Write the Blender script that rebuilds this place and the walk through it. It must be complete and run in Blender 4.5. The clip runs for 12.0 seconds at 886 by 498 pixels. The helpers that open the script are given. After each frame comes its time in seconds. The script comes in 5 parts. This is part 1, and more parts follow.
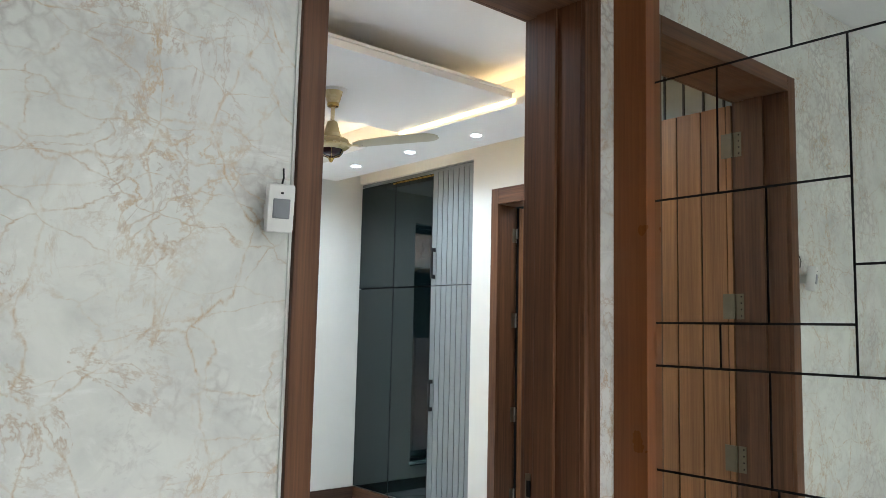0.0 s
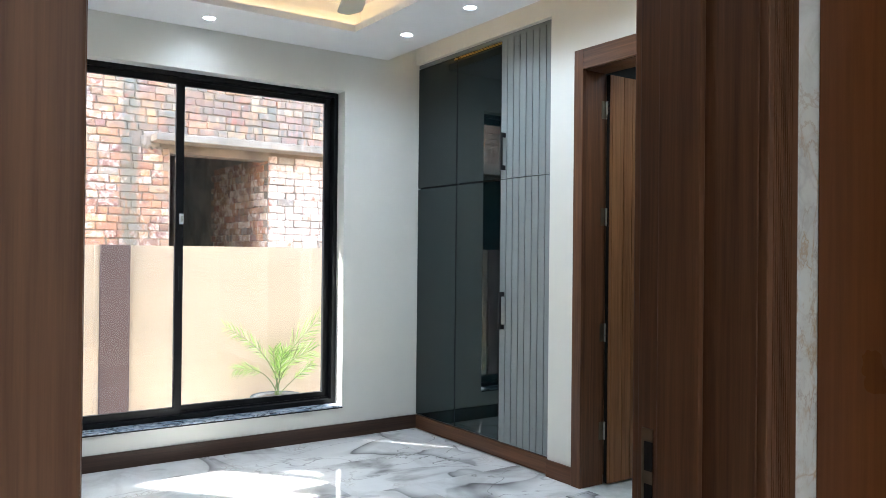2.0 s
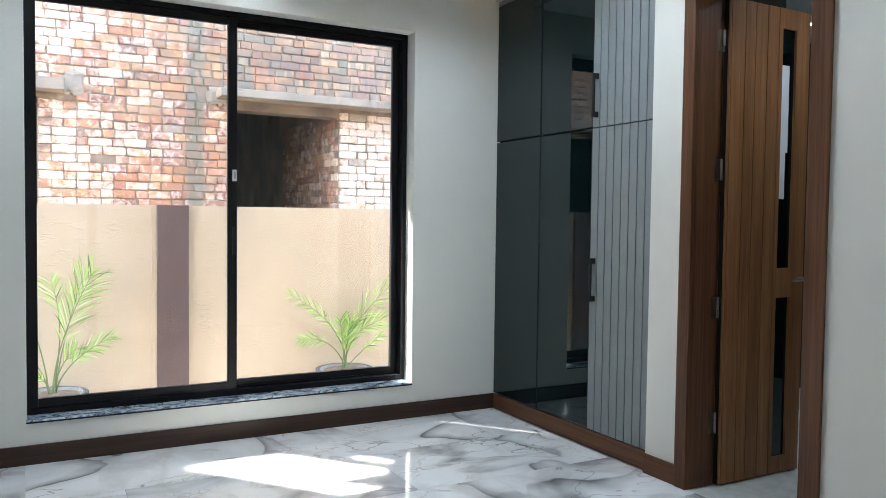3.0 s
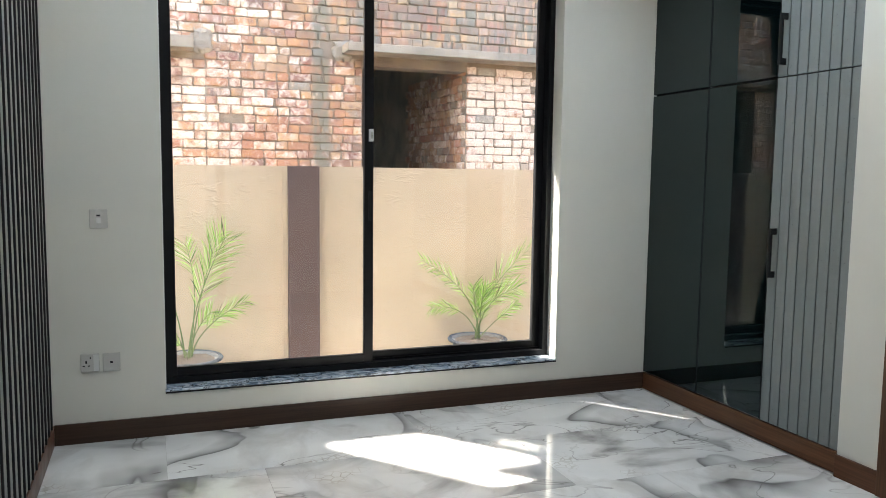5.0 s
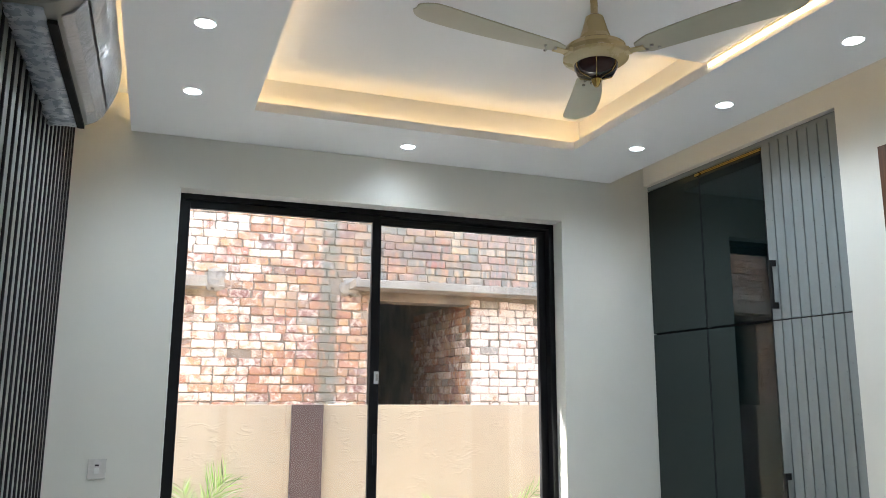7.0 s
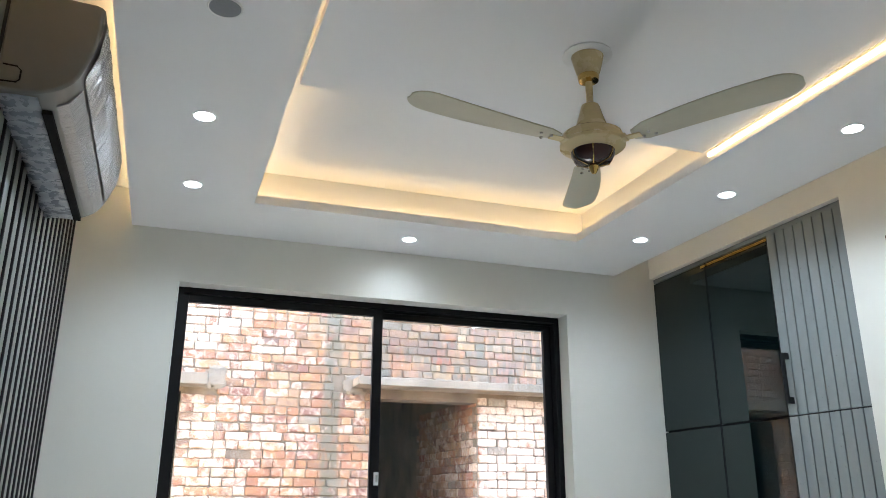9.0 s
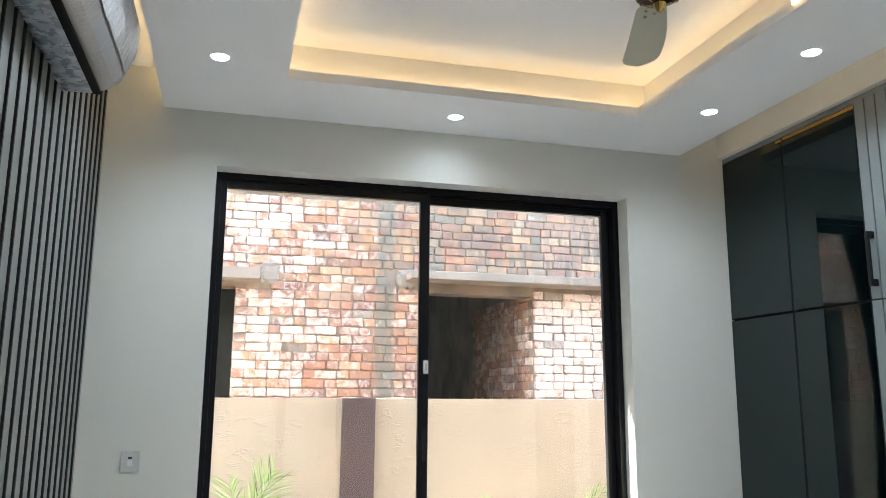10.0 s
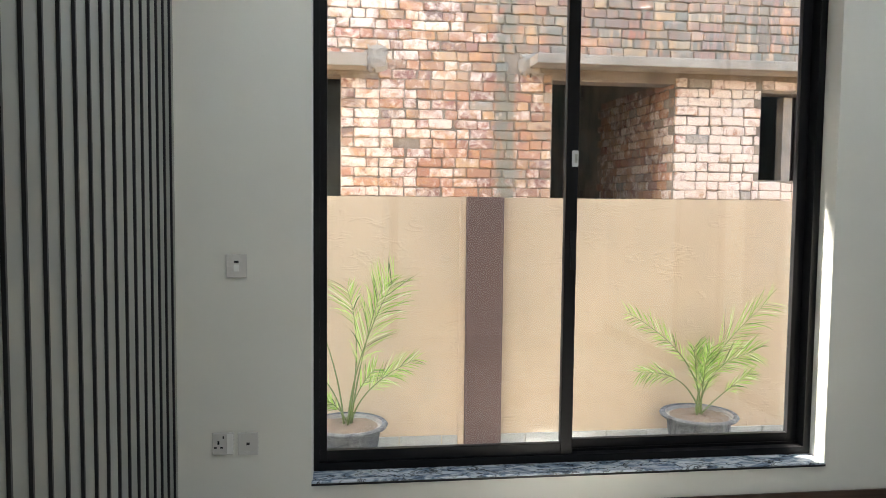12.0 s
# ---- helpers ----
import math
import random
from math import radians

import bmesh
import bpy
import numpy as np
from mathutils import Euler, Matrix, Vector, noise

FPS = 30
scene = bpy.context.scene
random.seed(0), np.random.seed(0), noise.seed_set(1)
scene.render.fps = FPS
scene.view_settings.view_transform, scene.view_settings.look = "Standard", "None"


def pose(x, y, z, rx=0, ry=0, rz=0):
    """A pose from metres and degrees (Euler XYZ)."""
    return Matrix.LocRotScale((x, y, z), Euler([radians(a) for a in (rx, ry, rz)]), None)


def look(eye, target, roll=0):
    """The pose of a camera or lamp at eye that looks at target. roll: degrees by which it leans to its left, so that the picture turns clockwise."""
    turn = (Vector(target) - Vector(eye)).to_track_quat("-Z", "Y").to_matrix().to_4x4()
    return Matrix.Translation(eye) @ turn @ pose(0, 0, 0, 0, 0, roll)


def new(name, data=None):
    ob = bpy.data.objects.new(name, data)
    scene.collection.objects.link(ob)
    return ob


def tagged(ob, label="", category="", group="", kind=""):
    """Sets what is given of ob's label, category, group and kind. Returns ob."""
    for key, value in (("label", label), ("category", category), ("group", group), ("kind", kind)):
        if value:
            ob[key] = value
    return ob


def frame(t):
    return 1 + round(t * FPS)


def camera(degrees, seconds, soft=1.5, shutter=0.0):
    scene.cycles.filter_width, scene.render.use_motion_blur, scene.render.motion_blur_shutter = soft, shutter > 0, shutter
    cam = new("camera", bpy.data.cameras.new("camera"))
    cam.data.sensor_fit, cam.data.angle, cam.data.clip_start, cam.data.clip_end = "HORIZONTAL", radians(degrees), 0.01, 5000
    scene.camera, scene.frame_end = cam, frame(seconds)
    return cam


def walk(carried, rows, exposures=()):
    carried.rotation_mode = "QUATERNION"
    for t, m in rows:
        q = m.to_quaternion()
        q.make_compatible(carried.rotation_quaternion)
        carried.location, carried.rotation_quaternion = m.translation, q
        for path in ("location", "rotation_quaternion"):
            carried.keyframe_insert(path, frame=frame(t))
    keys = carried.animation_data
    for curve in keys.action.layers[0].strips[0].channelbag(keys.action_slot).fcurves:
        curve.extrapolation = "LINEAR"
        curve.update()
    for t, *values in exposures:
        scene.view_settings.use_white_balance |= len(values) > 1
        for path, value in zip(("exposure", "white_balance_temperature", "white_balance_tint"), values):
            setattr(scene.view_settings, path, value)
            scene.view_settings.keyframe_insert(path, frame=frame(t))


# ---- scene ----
cam = camera(59.3, 12.0, soft=0.6)
PATH = [
    (0, (0.172, -5.605, 1.42), (1.46, -4.089, 1.628), 1.3),
    (0.5, (0.275, -5.476, 1.375), (1.47, -3.877, 1.501), 1.0),
    (1, (0.446, -5.274, 1.355), (1.597, -3.639, 1.422), 0.8),
    (1.5, (0.686, -5.07, 1.314), (1.82, -3.423, 1.35), 0.7),
    (2, (0.9, -4.849, 1.286), (2.03, -3.199, 1.297), 0.6),
    (2.5, (1.09, -4.592, 1.301), (2.176, -2.912, 1.273), 0.6),
    (3, (1.235, -4.36, 1.256), (2.187, -2.603, 1.177), 0.7),
    (3.5, (1.262, -4.154, 1.255), (2.071, -2.335, 1.065), 1.0),
    (3.7, (1.234, -4.068, 1.26), (2.013, -2.24, 1.03), 1.0),
    (5.5, (1.199, -3.928, 1.319), (1.887, -2.054, 1.187), 0.7),
    (6, (1.197, -3.94, 1.361), (1.884, -2.061, 1.37), 0.6),
    (6.5, (1.194, -3.952, 1.379), (1.876, -2.081, 1.562), 0.5),
    (7, (1.189, -3.976, 1.403), (1.863, -2.129, 1.768), 0.3),
    (7.5, (1.195, -4.004, 1.413), (1.852, -2.199, 1.97), 0.3),
    (9.5, (1.312, -3.829, 1.376), (1.919, -2.023, 1.985), 0.2),
    (10, (1.373, -3.693, 1.35), (1.88, -1.794, 1.718), 0.4),
    (10.5, (1.338, -3.533, 1.329), (1.721, -1.576, 1.484), 0.6),
    (11, (1.32, -3.354, 1.325), (1.613, -1.376, 1.309), 0.6),
    (11.5, (1.329, -3.13, 1.315), (1.572, -1.148, 1.208), 0.6),
    (12, (1.347, -2.977, 1.324), (1.614, -0.999, 1.19), 0.6),
]
SKY_STRENGTH, SUN_STRENGTH = 0.15, 5.0
DOWN_GLOW, STRIP_GLOW, DOWN_WATTS, HALL_WATTS = 1.6, 0.33, 1.68, 4.7
EXPOSURES = [(0.0, 4.88, 6070, 10), (1.0, 5.0, 5900, 10), (1.5, 4.75, 5900, 10), (2.5, 4.37, 5900, 10), (3.0, 4.22, 5950, 10), (3.5, 4.0, 6350, 10), (6.0, 4.0, 6480, 10), (7.5, 4.28, 6100, 10), (9.5, 4.32, 6100, 10), (11.0, 3.85, 6550, 10), (12.0, 3.82, 6650, 10)]
SIDE_GLOW = 0.75
SUN_BLOCK_Z = 9.65
FLOOR_GRID = (1.64, -0.59, 1.2, 0.605)         # a joint corner, tile length, tile width
MIRROR_ROWS = [(0.0, 0.52, [-4.3345, -4.62, -5.3]), (0.52, 1.057, [-4.3345, -4.68, -5.3]), (1.057, 1.337, [-4.3345, -4.663, -5.3]), (1.337, 1.454, [-4.3345, -4.533, -4.868]),
               (1.454, 1.796, [-4.3345, -4.663, -4.868]), (1.796, 2.139, [-4.3345, -4.533, -4.868]), (2.139, 2.8, [-4.3345, -4.736, -5.3]), (1.337, 1.591, [-4.868, -5.3]), (1.591, 2.139, [-4.868, -5.3])]
walk(cam, [(t, look(eye, target, roll)) for t, eye, target, roll in PATH], EXPOSURES)

# ---- world, sun, exposure ----
SUN_AZ = (-0.636, 0.771)          # towards the sun, in plan
SUN_EL = radians(54.0)
world = bpy.data.worlds.new("sky")
scene.world = world
world.use_nodes = True
wn, wl = world.node_tree.nodes, world.node_tree.links
sky = wn.new("ShaderNodeTexSky")
sky.sky_type = "NISHITA"
sky.sun_disc = False
sky.sun_elevation = SUN_EL
sky.sun_rotation = math.atan2(SUN_AZ[0], SUN_AZ[1])
sky.air_density, sky.dust_density = 1.0, 5.0
wl.new(sky.outputs[0], wn["Background"].inputs[0])
wn["Background"].inputs[1].default_value = SKY_STRENGTH

sun = new("sun", bpy.data.lights.new("sun", "SUN"))
sun.data.energy, sun.data.angle, sun.data.color = SUN_STRENGTH, radians(0.5), (1.0, 0.95, 0.86)
sun_dir = Vector((SUN_AZ[0] * math.cos(SUN_EL), SUN_AZ[1] * math.cos(SUN_EL), math.sin(SUN_EL)))
sun.matrix_world = look((-4, 6, 9), Vector((-4, 6, 9)) - sun_dir)


# ---- materials ----
def shader(name, color, rough=0.5, metal=0.0, spec=0.5):
    """A node material; returns it with its node helper, principled node and links."""
    m = bpy.data.materials.new(name)
    m.use_nodes = True
    nt = m.node_tree
    b = nt.nodes["Principled BSDF"]
    b.inputs["Base Color"].default_value = (*color, 1)
    b.inputs["Roughness"].default_value = rough
    b.inputs["Metallic"].default_value = metal
    b.inputs["Specular IOR Level"].default_value = spec
    return m, nt, b


def node(nt, kind, **values):
    n = nt.nodes.new("ShaderNode" + kind)
    for key, value in values.items():
        if key in n.inputs:
            n.inputs[key].default_value = value
    return n


def coords(nt, scale=(1, 1, 1), shift=0.0, rotation=(0, 0, 0)):
    """World-sized coordinates, shifted by chance from object to object where shift is given."""
    g = nt.nodes.new("ShaderNodeNewGeometry")
    mp = nt.nodes.new("ShaderNodeMapping")
    mp.inputs["Scale"].default_value = scale
    mp.inputs["Rotation"].default_value = rotation
    if shift:
        info = nt.nodes.new("ShaderNodeObjectInfo")
        mul = node(nt, "VectorMath")
        mul.operation = "SCALE"
        mul.inputs[0].default_value = (1.0, 0.63, 0.37)
        sc = node(nt, "Math")
        sc.operation = "MULTIPLY"
        sc.inputs[1].default_value = shift
        nt.links.new(info.outputs["Random"], sc.inputs[0])
        nt.links.new(sc.outputs[0], mul.inputs["Scale"])
        add = node(nt, "VectorMath")
        nt.links.new(g.outputs["Position"], add.inputs[0])
        nt.links.new(mul.outputs[0], add.inputs[1])
        nt.links.new(add.outputs[0], mp.inputs["Vector"])
    else:
        nt.links.new(g.outputs["Position"], mp.inputs["Vector"])
    return mp.outputs[0]


def noise_tex(nt, vec, scale, detail=4.0, rough=0.55, distortion=0.0):
    n = node(nt, "TexNoise", Scale=scale, Detail=detail, Roughness=rough, Distortion=distortion)
    nt.links.new(vec, n.inputs["Vector"])
    return n.outputs["Fac"]


def ramp(nt, fac, stops):
    r = nt.nodes.new("ShaderNodeValToRGB")
    while len(r.color_ramp.elements) < len(stops):
        r.color_ramp.elements.new(0.5)
    for e, (p, c) in zip(r.color_ramp.elements, stops):
        e.position = p
        e.color = (*c, 1) if len(c) == 3 else c
    nt.links.new(fac, r.inputs[0])
    return r.outputs[0]


def grey(v):
    return (v, v, v)


def mix(nt, fac, a, b, blend="MIX"):
    x = nt.nodes.new("ShaderNodeMix")
    x.data_type, x.blend_type = "RGBA", blend
    for sock, v in ((x.inputs[0], fac), (x.inputs[6], a), (x.inputs[7], b)):
        if isinstance(v, (int, float)):
            sock.default_value = v
        elif isinstance(v, tuple):
            sock.default_value = (*v, 1)
        else:
            nt.links.new(v, sock)
    return x.outputs[2]


def bump(nt, b, height, strength=0.2, distance=0.002):
    n = node(nt, "Bump", Strength=strength, Distance=distance)
    nt.links.new(height, n.inputs["Height"])
    nt.links.new(n.outputs[0], b.inputs["Normal"])


def vein(nt, vec, scale, width, detail=4.0, distortion=0.6, rough=0.55):
    """Thin lines where a noise crosses its middle; 1 on a line."""
    f = noise_tex(nt, vec, scale, detail, rough, distortion)
    s = node(nt, "Math")
    s.operation = "SUBTRACT"
    s.inputs[1].default_value = 0.5
    nt.links.new(f, s.inputs[0])
    a = node(nt, "Math")
    a.operation = "ABSOLUTE"
    nt.links.new(s.outputs[0], a.inputs[0])
    return ramp(nt, a.outputs[0], [(0.0, grey(1)), (width, grey(0))])


def paint(name, color, rough=0.6, var=0.04, relief=0.15, scale=90.0):
    m, nt, b = shader(name, color, rough)
    v = coords(nt)
    c2 = tuple(x * (1 - var * 2) for x in color)
    big = noise_tex(nt, v, 1.3, 5)
    nt.links.new(ramp(nt, big, [(0.3, c2), (0.7, color)]), b.inputs["Base Color"])
    bump(nt, b, noise_tex(nt, v, scale, 3), relief, 0.001)
    return m


def wood(name, dark, light, axis="z", rough=0.38, scale=1.0, figure=0.4):
    """Stained wood with its grain along one axis."""
    m, nt, b = shader(name, light, rough, 0.0, 0.28)
    sc = {"x": (0.35, 14, 14), "y": (14, 0.35, 14), "z": (14, 14, 0.35)}[axis]
    v = coords(nt, tuple(s * scale for s in sc), 7.0)
    f = noise_tex(nt, v, 1.6, 6, 0.6, 0.25)
    fine = noise_tex(nt, v, 9.0, 4, 0.7)
    c = ramp(nt, f, [(0.3, dark), (0.5, tuple((a + q) / 2 for a, q in zip(dark, light))), (0.68, light)])
    # broad flames of the figure
    flame = noise_tex(nt, coords(nt, tuple(q * 0.3 * scale for q in sc), 7.0), 2.2, 3, 0.5, 1.6)
    c = mix(nt, ramp(nt, flame, [(0.42, grey(0.0)), (0.5, grey(figure)), (0.56, grey(figure * 0.2)), (0.62, grey(figure * 0.9))]), c, tuple(q * 0.8 for q in dark))
    c = mix(nt, 0.35, c, ramp(nt, fine, [(0.3, tuple(x * 0.55 for x in dark)), (0.65, light)]))
    nt.links.new(c, b.inputs["Base Color"])
    nt.links.new(ramp(nt, noise_tex(nt, coords(nt), 6.0, 4), [(0.3, grey(rough - 0.08)), (0.7, grey(rough + 0.12))]), b.inputs["Roughness"])
    bump(nt, b, fine, 0.12, 0.0008)
    return m


def cracks(nt, vec, scale, width, warp, ragged=0.03):
    """Angular thin lines: the borders of cells in warped coordinates, with ragged edges; 1 on a line."""
    n = node(nt, "TexNoise", Scale=scale * 1.1, Detail=4.0, Roughness=0.5)
    nt.links.new(vec, n.inputs["Vector"])
    a = node(nt, "VectorMath")
    a.operation = "SCALE"
    a.inputs["Scale"].default_value = warp
    nt.links.new(n.outputs["Color"], a.inputs[0])
    s = node(nt, "VectorMath")
    nt.links.new(vec, s.inputs[0])
    nt.links.new(a.outputs[0], s.inputs[1])
    v = node(nt, "TexVoronoi", Scale=scale)
    v.feature = "DISTANCE_TO_EDGE"
    nt.links.new(s.outputs[0], v.inputs["Vector"])
    rough = noise_tex(nt, vec, scale * 14.0, 5, 0.7, 1.0)
    k = node(nt, "Math")
    k.operation = "MULTIPLY_ADD"
    k.inputs[1].default_value = ragged * 2.2
    nt.links.new(rough, k.inputs[0])
    nt.links.new(v.outputs["Distance"], k.inputs[2])
    lo = ragged * 0.9
    return ramp(nt, k.outputs[0], [(lo, grey(1)), (lo + width * 0.4, grey(0.55)), (lo + width, grey(0))])


def marble_panel():
    m, nt, b = shader("veined_wall_panel", (0.68, 0.69, 0.64), 0.3)
    v = coords(nt)
    cloud = ramp(nt, noise_tex(nt, v, 4.2, 8, 0.65, 0.9), [(0.28, (0.47, 0.47, 0.46)), (0.42, (0.6, 0.605, 0.575)), (0.58, (0.68, 0.685, 0.645)), (0.8, (0.73, 0.735, 0.695))])
    dash = ramp(nt, noise_tex(nt, v, 26.0, 4, 0.65), [(0.36, grey(0.2)), (0.52, grey(1.0))])
    t1 = coords(nt, (1.0, 1.0, 0.66), 0, (0.0, 0.55, 0.0))
    t2 = coords(nt, (0.7, 1.0, 1.1), 0, (0.0, -0.35, 0.0))
    c = cloud
    # crumbly grey patches
    patch = ramp(nt, noise_tex(nt, v, 3.2, 5, 0.6), [(0.5, grey(0.0)), (0.64, grey(0.9))])
    crumb = cracks(nt, v, 24.0, 0.2, 0.06)
    c = mix(nt, mix(nt, 1.0, crumb, patch, "MULTIPLY"), c, (0.42, 0.4, 0.38))
    flake = ramp(nt, noise_tex(nt, v, 30.0, 7, 0.75, 0.8), [(0.53, grey(0)), (0.63, grey(0.5))])
    where = ramp(nt, noise_tex(nt, t1, 3.6, 6, 0.6, 0.6), [(0.5, grey(0)), (0.6, grey(1.0))])
    c = mix(nt, mix(nt, 1.0, flake, where, "MULTIPLY"), c, (0.46, 0.44, 0.42))
    c = mix(nt, ramp(nt, noise_tex(nt, t2, 7.0, 7, 0.7, 1.2), [(0.58, grey(0)), (0.7, grey(0.8))]), c, (0.78, 0.785, 0.76))
    # crumbling broken hairlines
    for vec, scale, width, tint in ((t1, 3.4, 0.014, (0.47, 0.34, 0.2)), (t2, 4.6, 0.013, (0.45, 0.36, 0.27)), (t1, 7.5, 0.016, (0.43, 0.36, 0.3))):
        hair = mix(nt, 1.0, vein(nt, vec, scale, width, 9.0, 0.5, 0.66), dash, "MULTIPLY")
        gate = ramp(nt, noise_tex(nt, vec, 2.6, 3), [(0.47, grey(0)), (0.58, grey(0.9))])
        c = mix(nt, mix(nt, 1.0, hair, gate, "MULTIPLY"), c, tint)
    for vec, scale, width, warp, nscale, lo, hi, tint in ((t1, 4.4, 0.02, 0.14, 2.3, 0.43, 0.56, (0.46, 0.33, 0.19)), (t2, 5.2, 0.02, 0.16, 2.9, 0.45, 0.58, (0.48, 0.36, 0.23)),
                                                         (t2, 9.5, 0.03, 0.1, 2.0, 0.46, 0.6, (0.47, 0.37, 0.26))):
        g = ramp(nt, noise_tex(nt, vec, nscale, 4), [(lo, grey(0.0)), (hi, grey(0.9))])
        line = mix(nt, 1.0, mix(nt, 1.0, cracks(nt, vec, scale, width, warp), dash, "MULTIPLY"), g, "MULTIPLY")
        c = mix(nt, line, c, tint)
    nt.links.new(c, b.inputs["Base Color"])
    bump(nt, b, noise_tex(nt, v, 60, 3), 0.05, 0.0005)
    return m


def marble_floor():
    m, nt, b = shader("polished_marble_tile", (0.75, 0.75, 0.75), 0.06)
    v = coords(nt, (1, 1, 1), 23.0)
    v2 = coords(nt, (0.75, 1.3, 1), 41.0, (0, 0, 0.5))
    v3 = coords(nt, (1.2, 0.8, 1), 17.0, (0, 0, -0.7))
    base = ramp(nt, noise_tex(nt, v2, 1.25, 6, 0.52, 1.3), [(0.27, (0.25, 0.245, 0.24)), (0.37, (0.52, 0.515, 0.51)), (0.46, (0.74, 0.74, 0.735)), (0.75, (0.82, 0.82, 0.81))])
    soft = ramp(nt, noise_tex(nt, v3, 2.6, 6, 0.6, 0.8), [(0.36, grey(0.45)), (0.52, grey(0.0))])
    c = mix(nt, soft, base, (0.45, 0.43, 0.41))
    swoosh = ramp(nt, noise_tex(nt, v3, 0.95, 2.5, 0.45, 1.1), [(0.44, grey(0)), (0.495, grey(0.22)), (0.503, grey(0.95)), (0.53, grey(0.55)), (0.6, grey(0.0))])
    gate = ramp(nt, noise_tex(nt, v, 1.5, 3), [(0.4, grey(0.05)), (0.6, grey(0.95))])
    c = mix(nt, mix(nt, 1.0, swoosh, gate, "MULTIPLY"), c, (0.09, 0.085, 0.085))
    hair = vein(nt, v2, 1.6, 0.006, 4.0, 0.8, 0.5)
    c = mix(nt, mix(nt, 1.0, hair, gate, "MULTIPLY"), c, (0.2, 0.19, 0.185))
    crackle = node(nt, "TexVoronoi", Scale=26.0)
    crackle.feature = "DISTANCE_TO_EDGE"
    nt.links.new(v, crackle.inputs["Vector"])
    edge = ramp(nt, crackle.outputs["Distance"], [(0.02, grey(1)), (0.09, grey(0))])
    gate2 = ramp(nt, noise_tex(nt, v, 1.7, 4), [(0.6, grey(0)), (0.68, grey(0.6))])
    c = mix(nt, mix(nt, 1.0, edge, gate2, "MULTIPLY"), c, (0.36, 0.32, 0.26))
    nt.links.new(c, b.inputs["Base Color"])
    nt.links.new(ramp(nt, noise_tex(nt, coords(nt), 5.0, 5), [(0.35, grey(0.03)), (0.75, grey(0.09))]), b.inputs["Roughness"])
    return m


def stone_sill():
    m, nt, b = shader("grey_veined_stone", (0.3, 0.33, 0.36), 0.12)
    v = coords(nt, (1, 2.0, 2.0), 3.0, (0, 0, 0.4))
    # grey stone veining; the bright bluish stops paint in the sill's daylight shine
    base = ramp(nt, noise_tex(nt, v, 9.0, 7, 0.65, 1.4), [(0.28, (0.03, 0.05, 0.08)), (0.42, (0.16, 0.22, 0.31)), (0.54, (0.52, 0.58, 0.66)), (0.75, (0.74, 0.78, 0.82))])
    dark = vein(nt, v, 7.0, 0.03, 5, 1.5)
    nt.links.new(mix(nt, dark, base, (0.03, 0.035, 0.04)), b.inputs["Base Color"])
    return m


def scaled(nt, value, k):
    n = node(nt, "Math")
    n.operation = "MULTIPLY"
    n.inputs[1].default_value = k
    nt.links.new(value, n.inputs[0])
    return n.outputs[0]


def fract_of(nt, value, k):
    n = node(nt, "Math")
    n.operation = "FRACT"
    nt.links.new(scaled(nt, value, k), n.inputs[0])
    return n.outputs[0]


def summed(nt, a, c):
    n = node(nt, "Math")
    nt.links.new(a, n.inputs[0])
    nt.links.new(c, n.inputs[1])
    return n.outputs[0]


